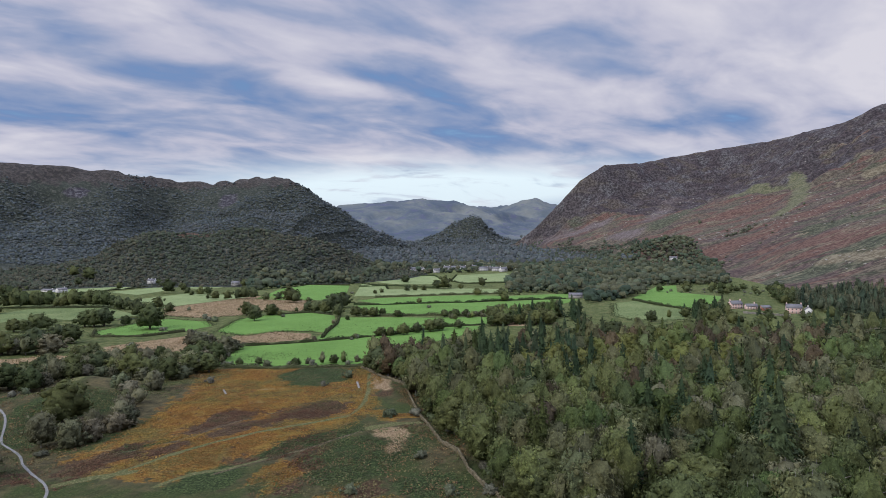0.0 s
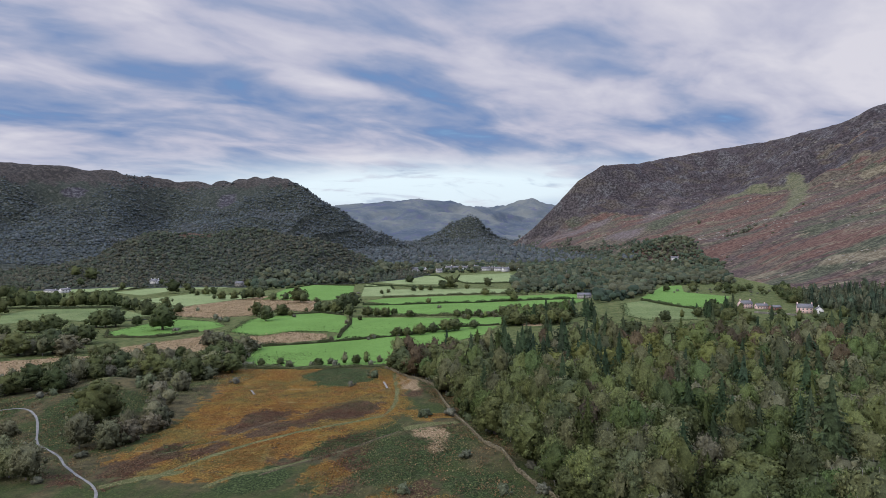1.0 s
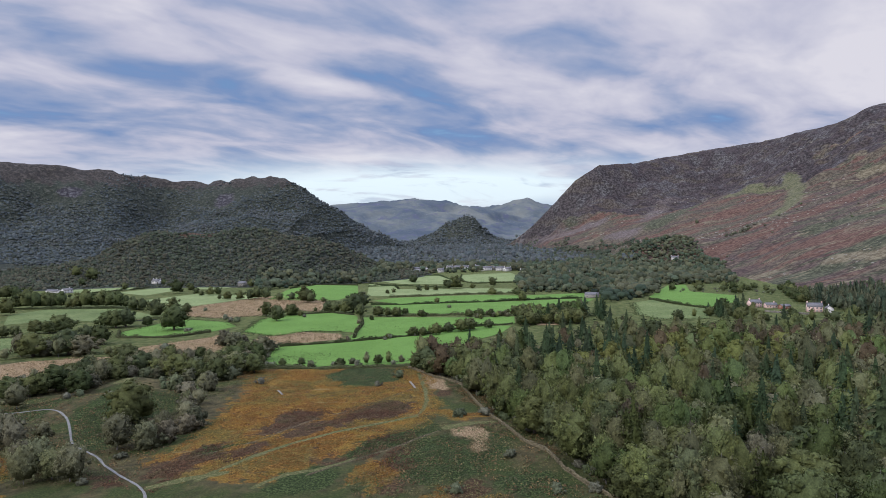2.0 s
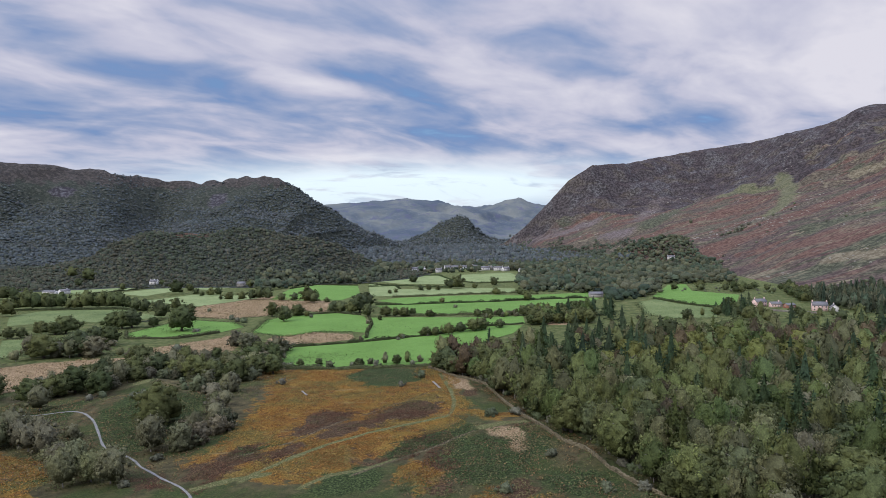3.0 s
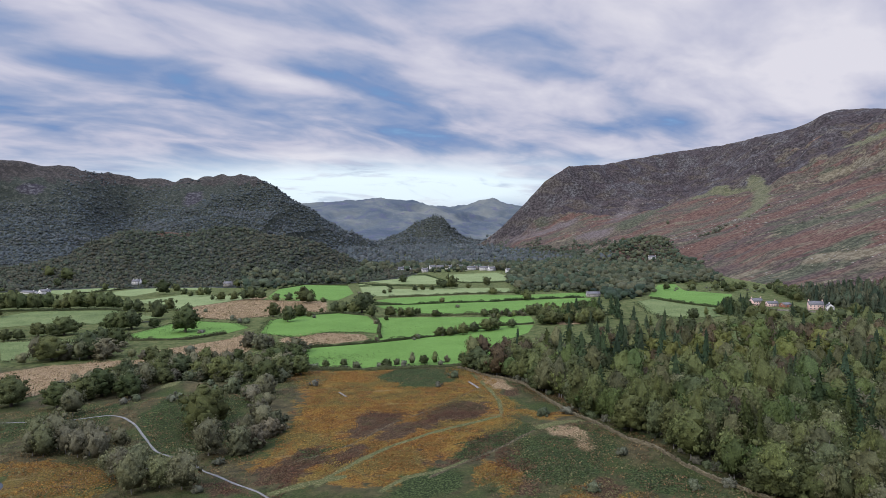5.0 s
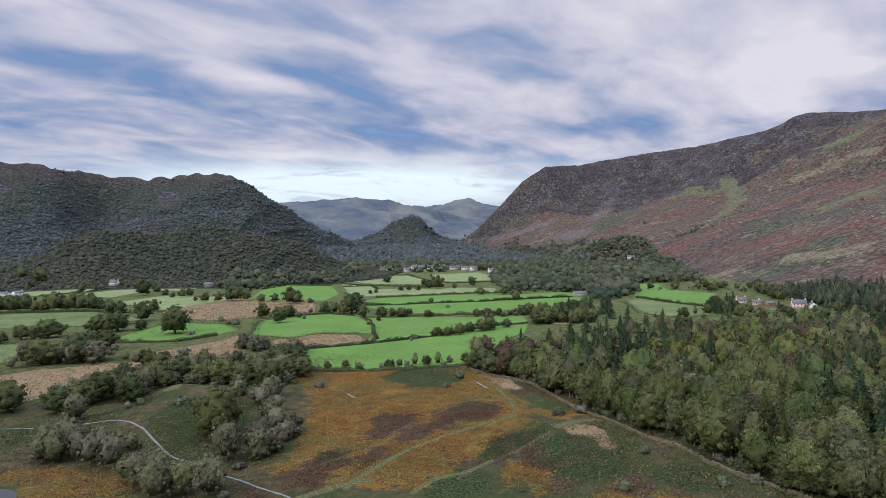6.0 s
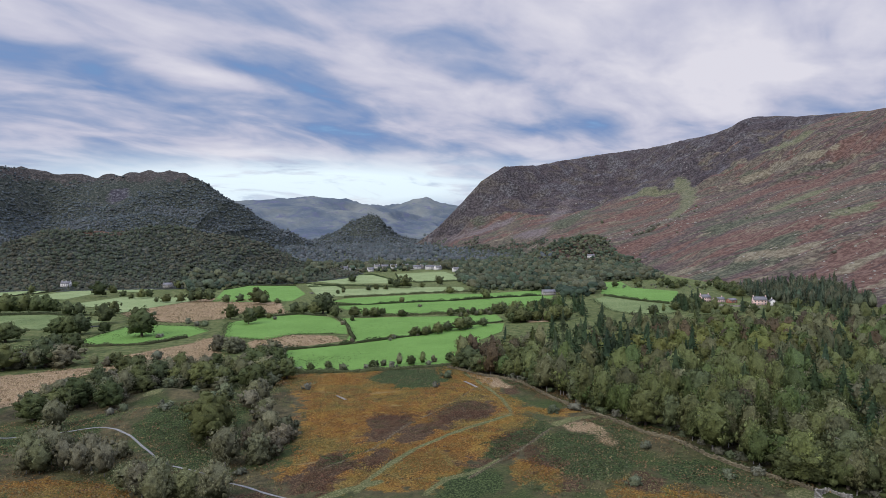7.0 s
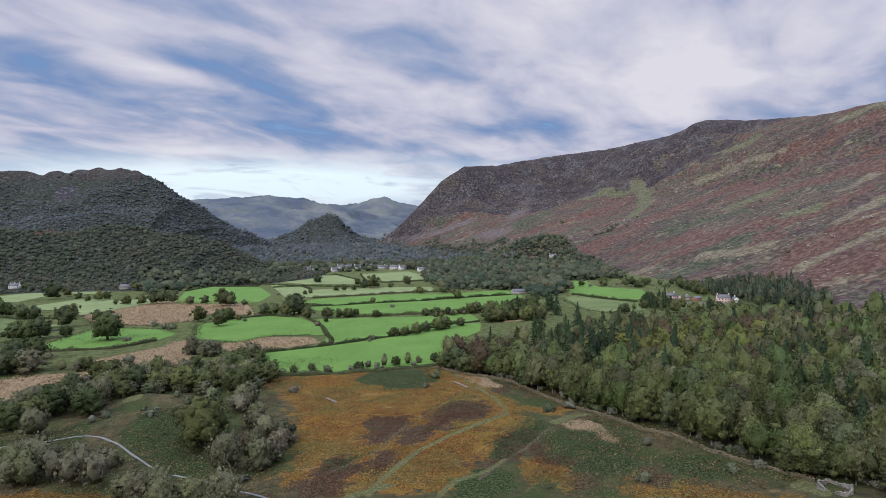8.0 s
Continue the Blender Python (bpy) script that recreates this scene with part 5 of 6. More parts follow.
FARM_TREES = [(203, 527), (207, 507), (211, 492), (230, 507), (232, 489), (250, 497), (252, 486), (288, 503), (281, 482), (233, 539), (268, 517), (186, 518), (165, 499), (300, 490), (312, 505), (262, 480), (220, 478), (195, 480)]
for i, (x, y) in enumerate(FARM_TREES):
    SPOTS.append((800.0 if i % 3 else 500.0, ("oak_tree", "spruce_tree", "oak_tree", "birch_tree")[i % 4], float(x), float(y), float(rng.uniform(0.55, 0.8)), "trees by the farm"))

# ---- single trees and scrub ----
OAKS = [(-157, 258), (-231, 310), (-228, 314), (-236, 303), (-225, 322), (-209, 315), (-225, 348), (-206, 345), (-200, 361), (-270, 326), (-261, 311)]
WILLOWS = [(-136, 228), (-132, 234), (-129, 246), (-128, 253), (-138, 271), (-139, 248), (-145, 290), (-158, 307), (-142, 309), (-225, 340), (-221, 346), (-218, 359), (-213, 365), (-203, 359), (-195, 362), (-187, 357), (-180, 367), (-170, 366), (-160, 364), (-152, 370), (-143, 353), (-144, 376), (-140, 392)]
BIRCHES = [(-168, 209), (-173, 216), (-165, 211), (-185, 230), (-191, 236), (-194, 234), (-200, 238), (-206, 244), (-208, 239), (-212, 243), (-220, 284), (-161, 198), (-154, 201), (-146, 197), (-147, 207), (-143, 215), (-147, 228)]
SAPLINGS = [(-35, 472), (-111, 374), (-80, 367), (-71, 364), (-64, 364), (-51, 365), (-34, 367), (9, 538), (34, 550), (45, 554), (57, 560), (-139, 378), (-134, 376), (-121, 369), (-103, 363), (-58, 361), (-42, 362), (-29, 372), (-24, 384), (-86, 361), (-94, 450), (-22, 476), (-88, 565), (-97, 545)]
BUSHES = [(-22, 251), (-11, 253), (-4, 243), (-7, 202), (-26, 175), (-60, 311), (-50, 328), (-64, 455), (-157, 606), (-122, 326), (2, 172), (13, 173), (-16, 635), (-127, 854), (-128, 369), (-90, 363), (-22, 360), (-110, 364), (-76, 359), (-55, 358), (-40, 360), (-132, 374), (-67, 450), (-45, 462), (-170, 321), (-166, 325), (-176, 333), (-186, 310), (-179, 296), (-198, 295), (-202, 292), (-180, 288), (-187, 264), (-138, 207), (-141, 219), (-144, 203)]
for x, y in OAKS:
    plant("oak_tree", x, y, (1.6 if (x, y) == (-157, 258) else rng.uniform(0.85, 1.1)) if y < 400 else rng.uniform(0.85, 1.2))
FIELD_TREES = [(-66, 1019)]
for a, b in ((-500, 1063), (-345, 1028)):
    for u, w in ((-9, 15), (-3, 18), (6, 14), (12, 17), (1, 24)):
        FIELD_TREES.append((a + 0.38 * w + 0.92 * u, b - 0.92 * w + 0.38 * u))
for x, y in FIELD_TREES:
    plant("oak_tree", x, y, rng.uniform(0.5, 0.75) if y < 600 else rng.uniform(0.7, 1.1))
# trees of the valley floor, row by row: place and size
OAK_BELT = [(-513, 731, 1.51), (-503, 730, 1.73), (-492, 729, 1.71), (-484, 733, 1.37), (-478, 738, 1.49), (-467, 737, 1.48), (-457, 735, 1.58), (-447, 734, 1.57), (-437, 733, 1.67), (-429, 737, 1.56), (-419, 736, 1.66), (-409, 734, 1.64), (-396, 727, 1.62), (-387, 726, 1.4), (-367, 701, 1.13), (-356, 699, 1.13), (-484, 666, 1.33), (-618, 865, 1.73), (-603, 863, 1.51)]
RIVER_OAKS = [(-309, 626, 1.46), (-254, 537, 1.74), (-292, 660, 1.23), (-324, 706, 1.12), (-291, 569, 0.71), (-323, 559, 1.17), (-314, 558, 1.33), (-308, 564, 1.33), (-350, 536, 1.4), (-356, 531, 0.99), (-368, 532, 0.92), (-374, 515, 0.73), (-382, 511, 0.74), (-280, 468, 1.19), (-290, 469, 1.13)]
MEADOW_TREES = [(-310, 424, 1.34), (-301, 423, 1.49), (-294, 426, 0.99), (-283, 421, 1.23), (-280, 428, 1.64), (-271, 427, 1.36), (-252, 425, 0.63), (-239, 423, 0.62), (-243, 420, 0.47), (-313, 413, 0.66)]
PASTURE_OAKS = [(-297, 808, 1.02), (-280, 805, 1.01), (-269, 810, 1.13), (-260, 809, 1.12), (-248, 807, 1.06), (-226, 788, 0.92), (-209, 783, 0.75), (-187, 751, 1.54), (-179, 749, 1.23), (-164, 751, 0.61), (-311, 818, 0.52), (-354, 872, 0.5), (-407, 916, 1.71), (-400, 953, 1.16), (-341, 870, 0.98), (-372, 901, 0.77), (-336, 886, 0.75), (-665, 1114, 1.54), (-618, 1050, 1.28), (-627, 1096, 1.83), (-670, 997, 0.63), (-520, 993, 1.03)]
FIELD_CORNER_OAKS = [(-199, 625, 1.04), (-178, 583, 1.08), (-173, 624, 0.94), (-163, 617, 0.42), (-141, 643, 0.96), (-133, 640, 1.04), (-121, 631, 1.11), (-113, 633, 1.54), (-110, 673, 1.55), (-102, 597, 0.89), (-155, 652, 0.4)]
HEDGE_OAKS = [(-65, 456, 0.35), (-47, 463, 0.63), (-40, 461, 0.53), (-30, 463, 0.69), (-21, 472, 0.61), (-11, 474, 0.77), (-4, 478, 0.78), (11, 486, 0.53), (-84, 595, 0.88), (-75, 587, 0.63), (-67, 584, 0.71), (-59, 590, 0.56), (-43, 571, 0.62), (0, 559, 0.64), (9, 557, 0.68), (19, 553, 0.53), (31, 558, 0.38), (41, 555, 0.84), (49, 561, 0.77), (55, 543, 0.45), (64, 530, 0.51)]
VILLAGE_OAKS = [(-28, 688, 0.6), (40, 755, 0.82), (65, 679, 1.02), (67, 746, 0.71), (53, 892, 1.03), (22, 855, 0.52), (-9, 879, 1.18), (0, 865, 1.17), (-64, 1036, 0.97), (-41, 859, 0.69), (-28, 851, 0.69), (-52, 855, 0.57), (-86, 847, 0.51), (-93, 834, 0.5), (-13, 934, 0.88)]
for i, (x, y, size) in enumerate(OAK_BELT + RIVER_OAKS + PASTURE_OAKS + FIELD_CORNER_OAKS + HEDGE_OAKS + VILLAGE_OAKS):
    plant("oak_tree", x, y, size)
for i, (x, y, size) in enumerate(MEADOW_TREES):
    plant(("grey_birch", "oak_tree", "willow_tree")[i % 3], x, y, size * (1.0, 1.0, 1.6)[i % 3])
for x, y, size in [(-233, 606, 1.52), (-215, 583, 1.78), (-222, 588, 1.47), (-280, 683, 1.15), (-218, 435, 1.87), (-239, 528, 1.2)]:
    plant("hawthorn_bush", x, y, size)
for x, y, size in [(-184, 454, 1.44), (-173, 443, 1.5), (-169, 451, 1.09), (-145, 414, 1.79), (-150, 415, 1.3), (-143, 424, 1.22)]:
    plant("willow_tree", x, y, size)
for x, y in WILLOWS:
    plant("willow_tree", x, y, rng.uniform(0.95, 1.4))
for x, y in BIRCHES:
    plant("grey_birch", x, y, rng.uniform(0.85, 1.15))
for i, (x, y) in enumerate(SAPLINGS):
    plant(("birch_tree", "oak_tree", "willow_tree")[i % 3], x, y, (0.5, 0.42, 0.62)[i % 3] * rng.uniform(0.8, 1.15))
for x, y in BUSHES:
    plant("hawthorn_bush", x, y, rng.uniform(0.7, 1.2))
for poly, gap, mix, lo, hi in (
        ([(-254, 321), (-246, 360), (-224, 382), (-171, 393), (-139, 386), (-130, 350), (-139, 330), (-168, 340), (-187, 345), (-202, 325), (-232, 311)], 10, ("oak_tree", "willow_tree", "grey_birch"), 0.75, 1.1),
        ([(-213, 230), (-214, 258), (-196, 264), (-182, 248), (-178, 232), (-194, 228)], 17, ("grey_birch", "willow_tree"), 0.7, 1.0),
        ([(-177, 222), (-165, 211), (-141, 201), (-137, 191), (-157, 189)], 16, ("grey_birch", "willow_tree", "hawthorn_bush"), 0.6, 0.85),
        ([(-137, 229), (-142, 249), (-147, 281), (-145, 310), (-132, 287), (-126, 260), (-126, 233)], 11, ("willow_tree", "grey_birch", "grey_birch", "hawthorn_bush"), 0.55, 0.9),
        ([(35, 495), (51, 545), (106, 574), (82, 484)], 8, ("oak_tree", "birch_tree"), 0.6, 0.9),
        ([(2, 560), (58, 577), (107, 598), (88, 552), (39, 540), (5, 543)], 14, ("oak_tree", "birch_tree", "willow_tree"), 0.5, 0.8),
        ([(244, 763), (300, 796), (359, 785), (410, 758), (359, 688), (325, 724)], 16, ("oak_tree", "hawthorn_bush"), 0.6, 1.0),
        ([(195, 517), (232, 575), (257, 571), (227, 512)], 9, ("oak_tree", "spruce_tree"), 0.6, 0.9),
        ([(334, 640), (328, 595), (392, 697), (389, 736)], 9, ("oak_tree",), 0.6, 0.9)):
    for i, (x, y) in enumerate(zip(*scatter(poly, gap, int(gap * 7)))):
        plant(mix[rng.integers(len(mix))], x, y, rng.uniform(lo, hi))

count, rest = {}, {}
for away, kind, x, y, size, group in sorted(SPOTS):
    if x < -105 and y < 300 and min(seg_distance(x, y, FOOTPATH)[0], seg_distance(x - 2.5, y + 7.0, FOOTPATH)[0]) < 4.5:
        continue
    if y > 450 and group != "trees by the farm" and not clear_of(x, y):
        continue
    count[kind] = count.get(kind, 0) + 1
    if count[kind] <= 290:
        set_tree(kind, x, y, size, 0 if away < 225 else 1, group)
    else:
        rest.setdefault(kind, []).append((x, y, size))
for kind, rows in rest.items():
    rows = np.array(rows)
    many("woodland", kind, rows[:, 0], rows[:, 1], rows[:, 2], "dense mixed wood on the valley floor, " + kind.replace("_", " ") + "s", 2)

# ---- woods of the valley and the hillsides ----
def far_wood(poly, gap, seed, label, mix, size=1.0, keep=None, leaves=None, sink=0.0, level=3):
    x, y = scatter(poly, gap, seed)
    ok = clear_of(x, y)
    x, y = x[ok], y[ok]
    if keep is not None:
        ok = keep(x, y)
        x, y = x[ok], y[ok]
    u = rng.random(len(x))
    a = 0.0
    for kind, share in mix:
        ok = (u >= a) & (u < a + share)
        a += share
        if ok.any():
            many("far_wood", kind, x[ok], y[ok], size, label, level, leaves, sink)


MIX = (("oak_tree", 0.76), ("birch_tree", 0.12), ("spruce_tree", 0.015), ("willow_tree", 0.105))
far_wood([(95, 949), (140, 1196), (175, 1395), (380, 1560), (560, 1540), (560, 1400), (525, 1190), (403, 880), (312, 863), (290, 880), (229, 726), (150, 640), (160, 724), (129, 770), (79, 779)], 9.5, 31, "thick oak and birch wood across the valley", MIX, 0.78, None, M_DALE)
far_wood([(-143, 1111), (-137, 1438), (-6, 1500), (175, 1395), (140, 1230), (15, 1225), (-84, 1254)], 11.0, 32, "belt of trees round the village", MIX, 0.9, None, M_DALE)
far_wood([(-302, 923), (-343, 1128), (-143, 1111), (-135, 1040), (-220, 1060), (-262, 995)], 12.0, 33, "belt of trees below the knoll", MIX, 0.9, None, M_DALE)
far_wood([(-250, 1450), (-330, 2000), (-260, 2700), (-400, 3500), (420, 3500), (330, 2700), (420, 1900), (440, 1380), (175, 1400), (0, 1500)], 16.0, 34, "woods filling the head of the valley", MIX, 0.9, None, M_HAZYLEAF, 0.2, 4)
far_wood([(250, 1560), (290, 2000), (300, 2620), (420, 2580), (560, 2300), (600, 1950), (520, 1650), (400, 1560)], 12.0, 39, "dark wood climbing the foot of the craggy fell", MIX, 0.85, lambda x, y: west_z(x, y) < 52 + 60 * fbm(x, y, 120, 3), M_KNOLL, 0.3, 4)
far_wood([(326, 530), (338, 600), (380, 680), (440, 690), (430, 580), (380, 480), (336, 480)], 8.0, 35, "thick mixed wood at the foot of the fell", (("spruce_tree", 0.2), ("larch_tree", 0.55), ("birch_tree", 0.25)), 0.95, None, M_DALE, 0.0, 2)
far_wood([(-1000, 960), (-1000, 1500), (60, 1500), (60, 960)], 6.6, 36, "oak wood over the knoll", (("oak_tree", 0.86), ("birch_tree", 0.08), ("spruce_tree", 0.06)), 0.5, lambda x, y: (knoll_z(x, y) > ground_z(x, y) + 1) & (np.hypot(x + 57, y) > np.where(x < -330, 1080, 980)) & (y < 1340) & (np.exp(-(((x + 530) / 90) ** 2 + ((y - 1312) / 40) ** 2)) < 0.6), M_KNOLL, 0.2, 4)
far_wood([(-1500, 1350), (-1500, 2150), (-200, 2300), (-200, 1350)], 8.4, 37, "dark wood over the lower fellside", (("oak_tree", 1.0),), 0.56, lambda x, y: (east_z(x, y) > ground_z(x, y) + 1) & (east_z(x, y) < 235 + 120 * fbm(x, y, 160, 3) + 110 * (np.random.default_rng(5).random(len(x)) - 0.5)) & (np.hypot((x + 1130) / 55, (east_z(x, y) - 225) / 36) > 1) & (np.hypot((x + 730) / 50, (east_z(x, y) - 215) / 46) > 1), M_HAZYLEAF, 0.25, 4)
far_wood([(-800, 2750), (-800, 3330), (420, 3330), (420, 2750)], 15.0, 38, "wood on the steep crag", (("oak_tree", 0.85), ("spruce_tree", 0.15)), 0.62, lambda x, y: (crag_z(x, y) > ground_z(x, y) + 1) & (crag_z(x, y) < 158 + 60 * fbm(x, y, 60, 2)), M_HAZYLEAF, 0.2, 4)

# ---- hedges ----
def part(name, v, f, material, parent, label="", smooth=False):
    """Links a mesh as one part of a thing."""
    me = mesh_from(name, v, f, None, smooth)
    me.materials.append(material)
    ob = new(name, me)
    ob.parent = parent
    return tagged(ob, label) if label else ob


def along(pts, n):
    """n random places on a polyline: how far along, x, y and the sideways direction."""
    pts = np.array(pts, float)
    seg = np.hypot(*np.diff(pts, axis=0).T)
    run = np.concatenate([[0], np.cumsum(seg)])
    n = int(run[-1] * n)
    t = rng.uniform(0, run[-1], n)
    j = np.clip(np.searchsorted(run, t) - 1, 0, len(seg) - 1)
    return t, np.interp(t, run, pts[:, 0]), np.interp(t, run, pts[:, 1]), -np.diff(pts[:, 1])[j] / seg[j], np.diff(pts[:, 0])[j] / seg[j]


def hedge(pts, height=2.3, width=2.5, label="dark overgrown hedge between two fields"):
    t, x, y, nx, ny = along(pts, 11)
    n = len(t)
    tall = height * (0.9 + 1.3 * vnoise(t / 6.0, t * 0 + pts[0][0]))
    a = rng.uniform(-0.3, math.pi + 0.3, n)
    d = np.stack([np.cos(a), np.sin(a)], 1)
    px, py = x + nx * d[:, 0] * width / 2, y + ny * d[:, 0] * width / 2
    c = np.stack([px, py, ground_z(px, py) + 0.15 + np.clip(d[:, 1], 0, 1) * tall], 1)
    v, f = cards(c, np.stack([nx * d[:, 0], ny * d[:, 0], d[:, 1] + 0.2], 1) + 0.4 * rng.normal(size=(n, 3)), 0.6)
    line = np.array(pts, float)
    run = np.concatenate([[0], np.cumsum(np.hypot(*np.diff(line, axis=0).T))])
    q = np.linspace(0, run[-1], max(3, int(run[-1] / 3)))
    cx, cy = np.interp(q, run, line[:, 0]), np.interp(q, run, line[:, 1])
    dx, dy = np.gradient(cx), np.gradient(cy)
    long = np.hypot(dx, dy) + 1e-6
    hv = []
    for o, h in ((-0.42, 0.0), (-0.34, 0.55), (0.0, 0.78), (0.34, 0.55), (0.42, 0.0)):
        ex, ey = cx - dy / long * o * width, cy + dx / long * o * width
        hv.append(np.stack([ex, ey, ground_z(cx, cy) + h * height * (0.9 + 0.9 * vnoise(q / 6.0, q * 0 + pts[0][0]))], 1))
    heart = np.concatenate(hv), np.array([(k * len(q) + i, k * len(q) + i + 1, (k + 1) * len(q) + i + 1, (k + 1) * len(q) + i) for k in range(4) for i in range(len(q) - 1)])
    me = mesh_from("hedge", *join([heart, (v, f)]))
    me.materials.append(M_HEDGE)
    return tagged(new("hedge", me), label, "hedge", "field hedges")


for line in ([(-140, 439), (-98, 446), (-78, 452), (-36, 466), (-7, 492), (32, 503)], [(-102, 701), (-67, 685), (-18, 680), (24, 675), (51, 684), (134, 695)], [(-87, 780), (-38, 777), (32, 775), (67, 771), (90, 750)], [(-143, 375), (-128, 367), (-96, 358), (-71, 354), (-45, 354), (-32, 360)], [(-91, 464), (-93, 491), (-93, 539), (-101, 600), (-108, 639)], [(-134, 975), (-82, 969), (-9, 883)], [(-133, 1224), (-20, 1166), (1, 1026)], [(-70, 589), (-42, 577), (-16, 575), (30, 560)], [(-550, 931), (-515, 991), (-476, 1080)], [(201, 669), (210, 625), (226, 576)], [(-518, 726), (-393, 718), (-335, 693)], [(-138, 1035), (-91, 965), (-82, 900)], [(21, 1157), (10, 1022), (30, 950), (91, 950)], [(-255, 975), (-226, 1045), (-154, 1010)], [(-296, 528), (-282, 498), (-240, 496), (-217, 521)], [(-110, 612), (-136, 637), (-179, 627)]):
    hedge(line)


def margin(name, pts, n, material, size, label, spread=2.5):
    """Rushes and tufts along a line."""
    t, x, y, nx, ny = along(pts, n)
    o = rng.normal(size=len(t)) * spread
    px, py = x + nx * o, y + ny * o
    c = np.stack([px, py, ground_z(px, py) + 0.35], 1)
    v, f = cards(c, rng.normal(size=(len(t), 3)) * 0.6 + (0, 0, 1), size)
    me = mesh_from(name, v, f)
    me.materials.append(material)
    return tagged(new(name, me), label, "plants", kind="stuff")


RUSHES = "dark rushes and rough grass on a field edge"
for line in ([(-143, 379), (-141, 444), (-163, 458), (-185, 452)], [(-105, 501), (-135, 510), (-156, 490), (-189, 518), (-197, 599), (-179, 625)], [(-283, 500), (-296, 530), (-283, 596), (-269, 609), (-224, 585), (-206, 553)], [(-320, 713), (-286, 637), (-242, 615), (-208, 628), (-189, 686), (-149, 640)], [(-412, 806), (-348, 763), (-322, 713)], [(-382, 505), (-327, 511), (-306, 470), (-331, 422)], [(173, 638), (147, 544), (155, 510), (195, 510)]):
    margin("rushes", line, 5, M_HEDGE, 0.45, RUSHES)
for a, b, reach, n in ((-118, 395, 16, 500), (-100, 515, 22, 260), (-268, 545, 22, 400), (-400, 655, 45, 700), (-345, 470, 25, 300)):
    q = rng.normal(size=(n, 2)) * (reach, reach * 0.6) + (a, b)
    c = np.stack([q[:, 0], q[:, 1], ground_z(q[:, 0], q[:, 1]) + 0.4], 1)
    v, f = cards(c, rng.normal(size=(n, 3)) * 0.5 + (0, 0, 1), 0.38)
    me = mesh_from("rushes", v, f)
    me.materials.append(M_HEDGE)
    tagged(new("rushes", me), "dark rush clumps scattered over damp grass", "plants", kind="stuff")


# ---- stone walls ----
CUBE_V = np.array([(x, y, z) for x in (-1, 1) for y in (-1, 1) for z in (-1, 1)]) * 0.5
CUBE_F = np.array([(0, 1, 3, 2), (4, 6, 7, 5), (0, 4, 5, 1), (2, 3, 7, 6), (0, 2, 6, 4), (1, 5, 7, 3)])


def stones(pts, tall, thick=0.65, size=0.55):
    """A dry wall of rough stones along a line; tall: its height, or one height for each point."""
    pts = np.array(pts, float)
    seg = np.hypot(*np.diff(pts, axis=0).T)
    run = np.concatenate([[0], np.cumsum(seg)])
    out, t = [], 0.0
    while t < run[-1]:
        x, y = np.interp(t, run, pts[:, 0]), np.interp(t, run, pts[:, 1])
        j = min(max(np.searchsorted(run, t) - 1, 0), len(seg) - 1)
        a = math.atan2(pts[j + 1, 1] - pts[j, 1], pts[j + 1, 0] - pts[j, 0])
        h = float(np.interp(t, run, tall) if np.ndim(tall) else tall) * rng.uniform(0.82, 1.12)
        z, g = 0.0, float(land_z(x, y)) - 0.15
        while z < h:
            s = size * rng.uniform(0.55, 0.9)
            v = CUBE_V * (size * rng.uniform(0.9, 1.25), thick * (1.1 - 0.3 * z / max(h, 0.1)) * rng.uniform(0.85, 1.15), s * 1.08)
            v = v + rng.normal(size=(8, 3)) * 0.055
            b = a + rng.normal() * 0.10
            c, d = math.cos(b), math.sin(b)
            out.append((np.stack([v[:, 0] * c - v[:, 1] * d + x + rng.normal() * 0.05, v[:, 0] * d + v[:, 1] * c + y + rng.normal() * 0.05, v[:, 2] + g + z + s / 2], 1), CUBE_F))
            z += s
        t += size
    return join(out)


v, f = stones([(-46, 349), (-33, 325), (-19, 303), (-14, 275), (-9, 248), (-5, 232), (-1, 216), (5, 205), (8, 189), (13, 175), (19, 164), (20, 160)], 1.15, 0.6, 0.5)
wall = new("dry_stone_wall", mesh_from("dry_stone_wall", v, f))
wall.data.materials.append(M_MOSSY)
tagged(wall, "long grey dry stone wall along the wood's edge", "wall")
ruin = tagged(new("stone_ruin"), "small roofless ruin of pale mossy stone below the wood", "ruin")
ruin.location = (21, 154, float(land_z(21, 154)))
for pts, tall in (([(24, 158.5), (20.5, 157.5), (17.5, 156)], [1.0, 1.4, 2.4]), ([(17.5, 156), (17.6, 153.6)], [2.2, 0.7]), ([(19, 151.5), (20, 149.6)], [0.8, 1.0]), ([(20, 149.6), (22.5, 149.8), (24.4, 151.5)], [1.3, 0.8, 2.3]), ([(24.4, 151.5), (24.6, 155), (24, 158.5)], [1.9, 0.8, 0.9])):
    v, f = stones(pts, tall, 0.6, 0.5)
    for i in range(0, len(v), 8):
        part("stone", v[i:i + 8] - np.array(ruin.location), CUBE_F, M_STONE, ruin)


# ---- buildings ----
def box(x0, x1, y0, y1, z0, z1):
    return (CUBE_V + 0.5) * (x1 - x0, y1 - y0, z1 - z0) + (x0, y0, z0), CUBE_F


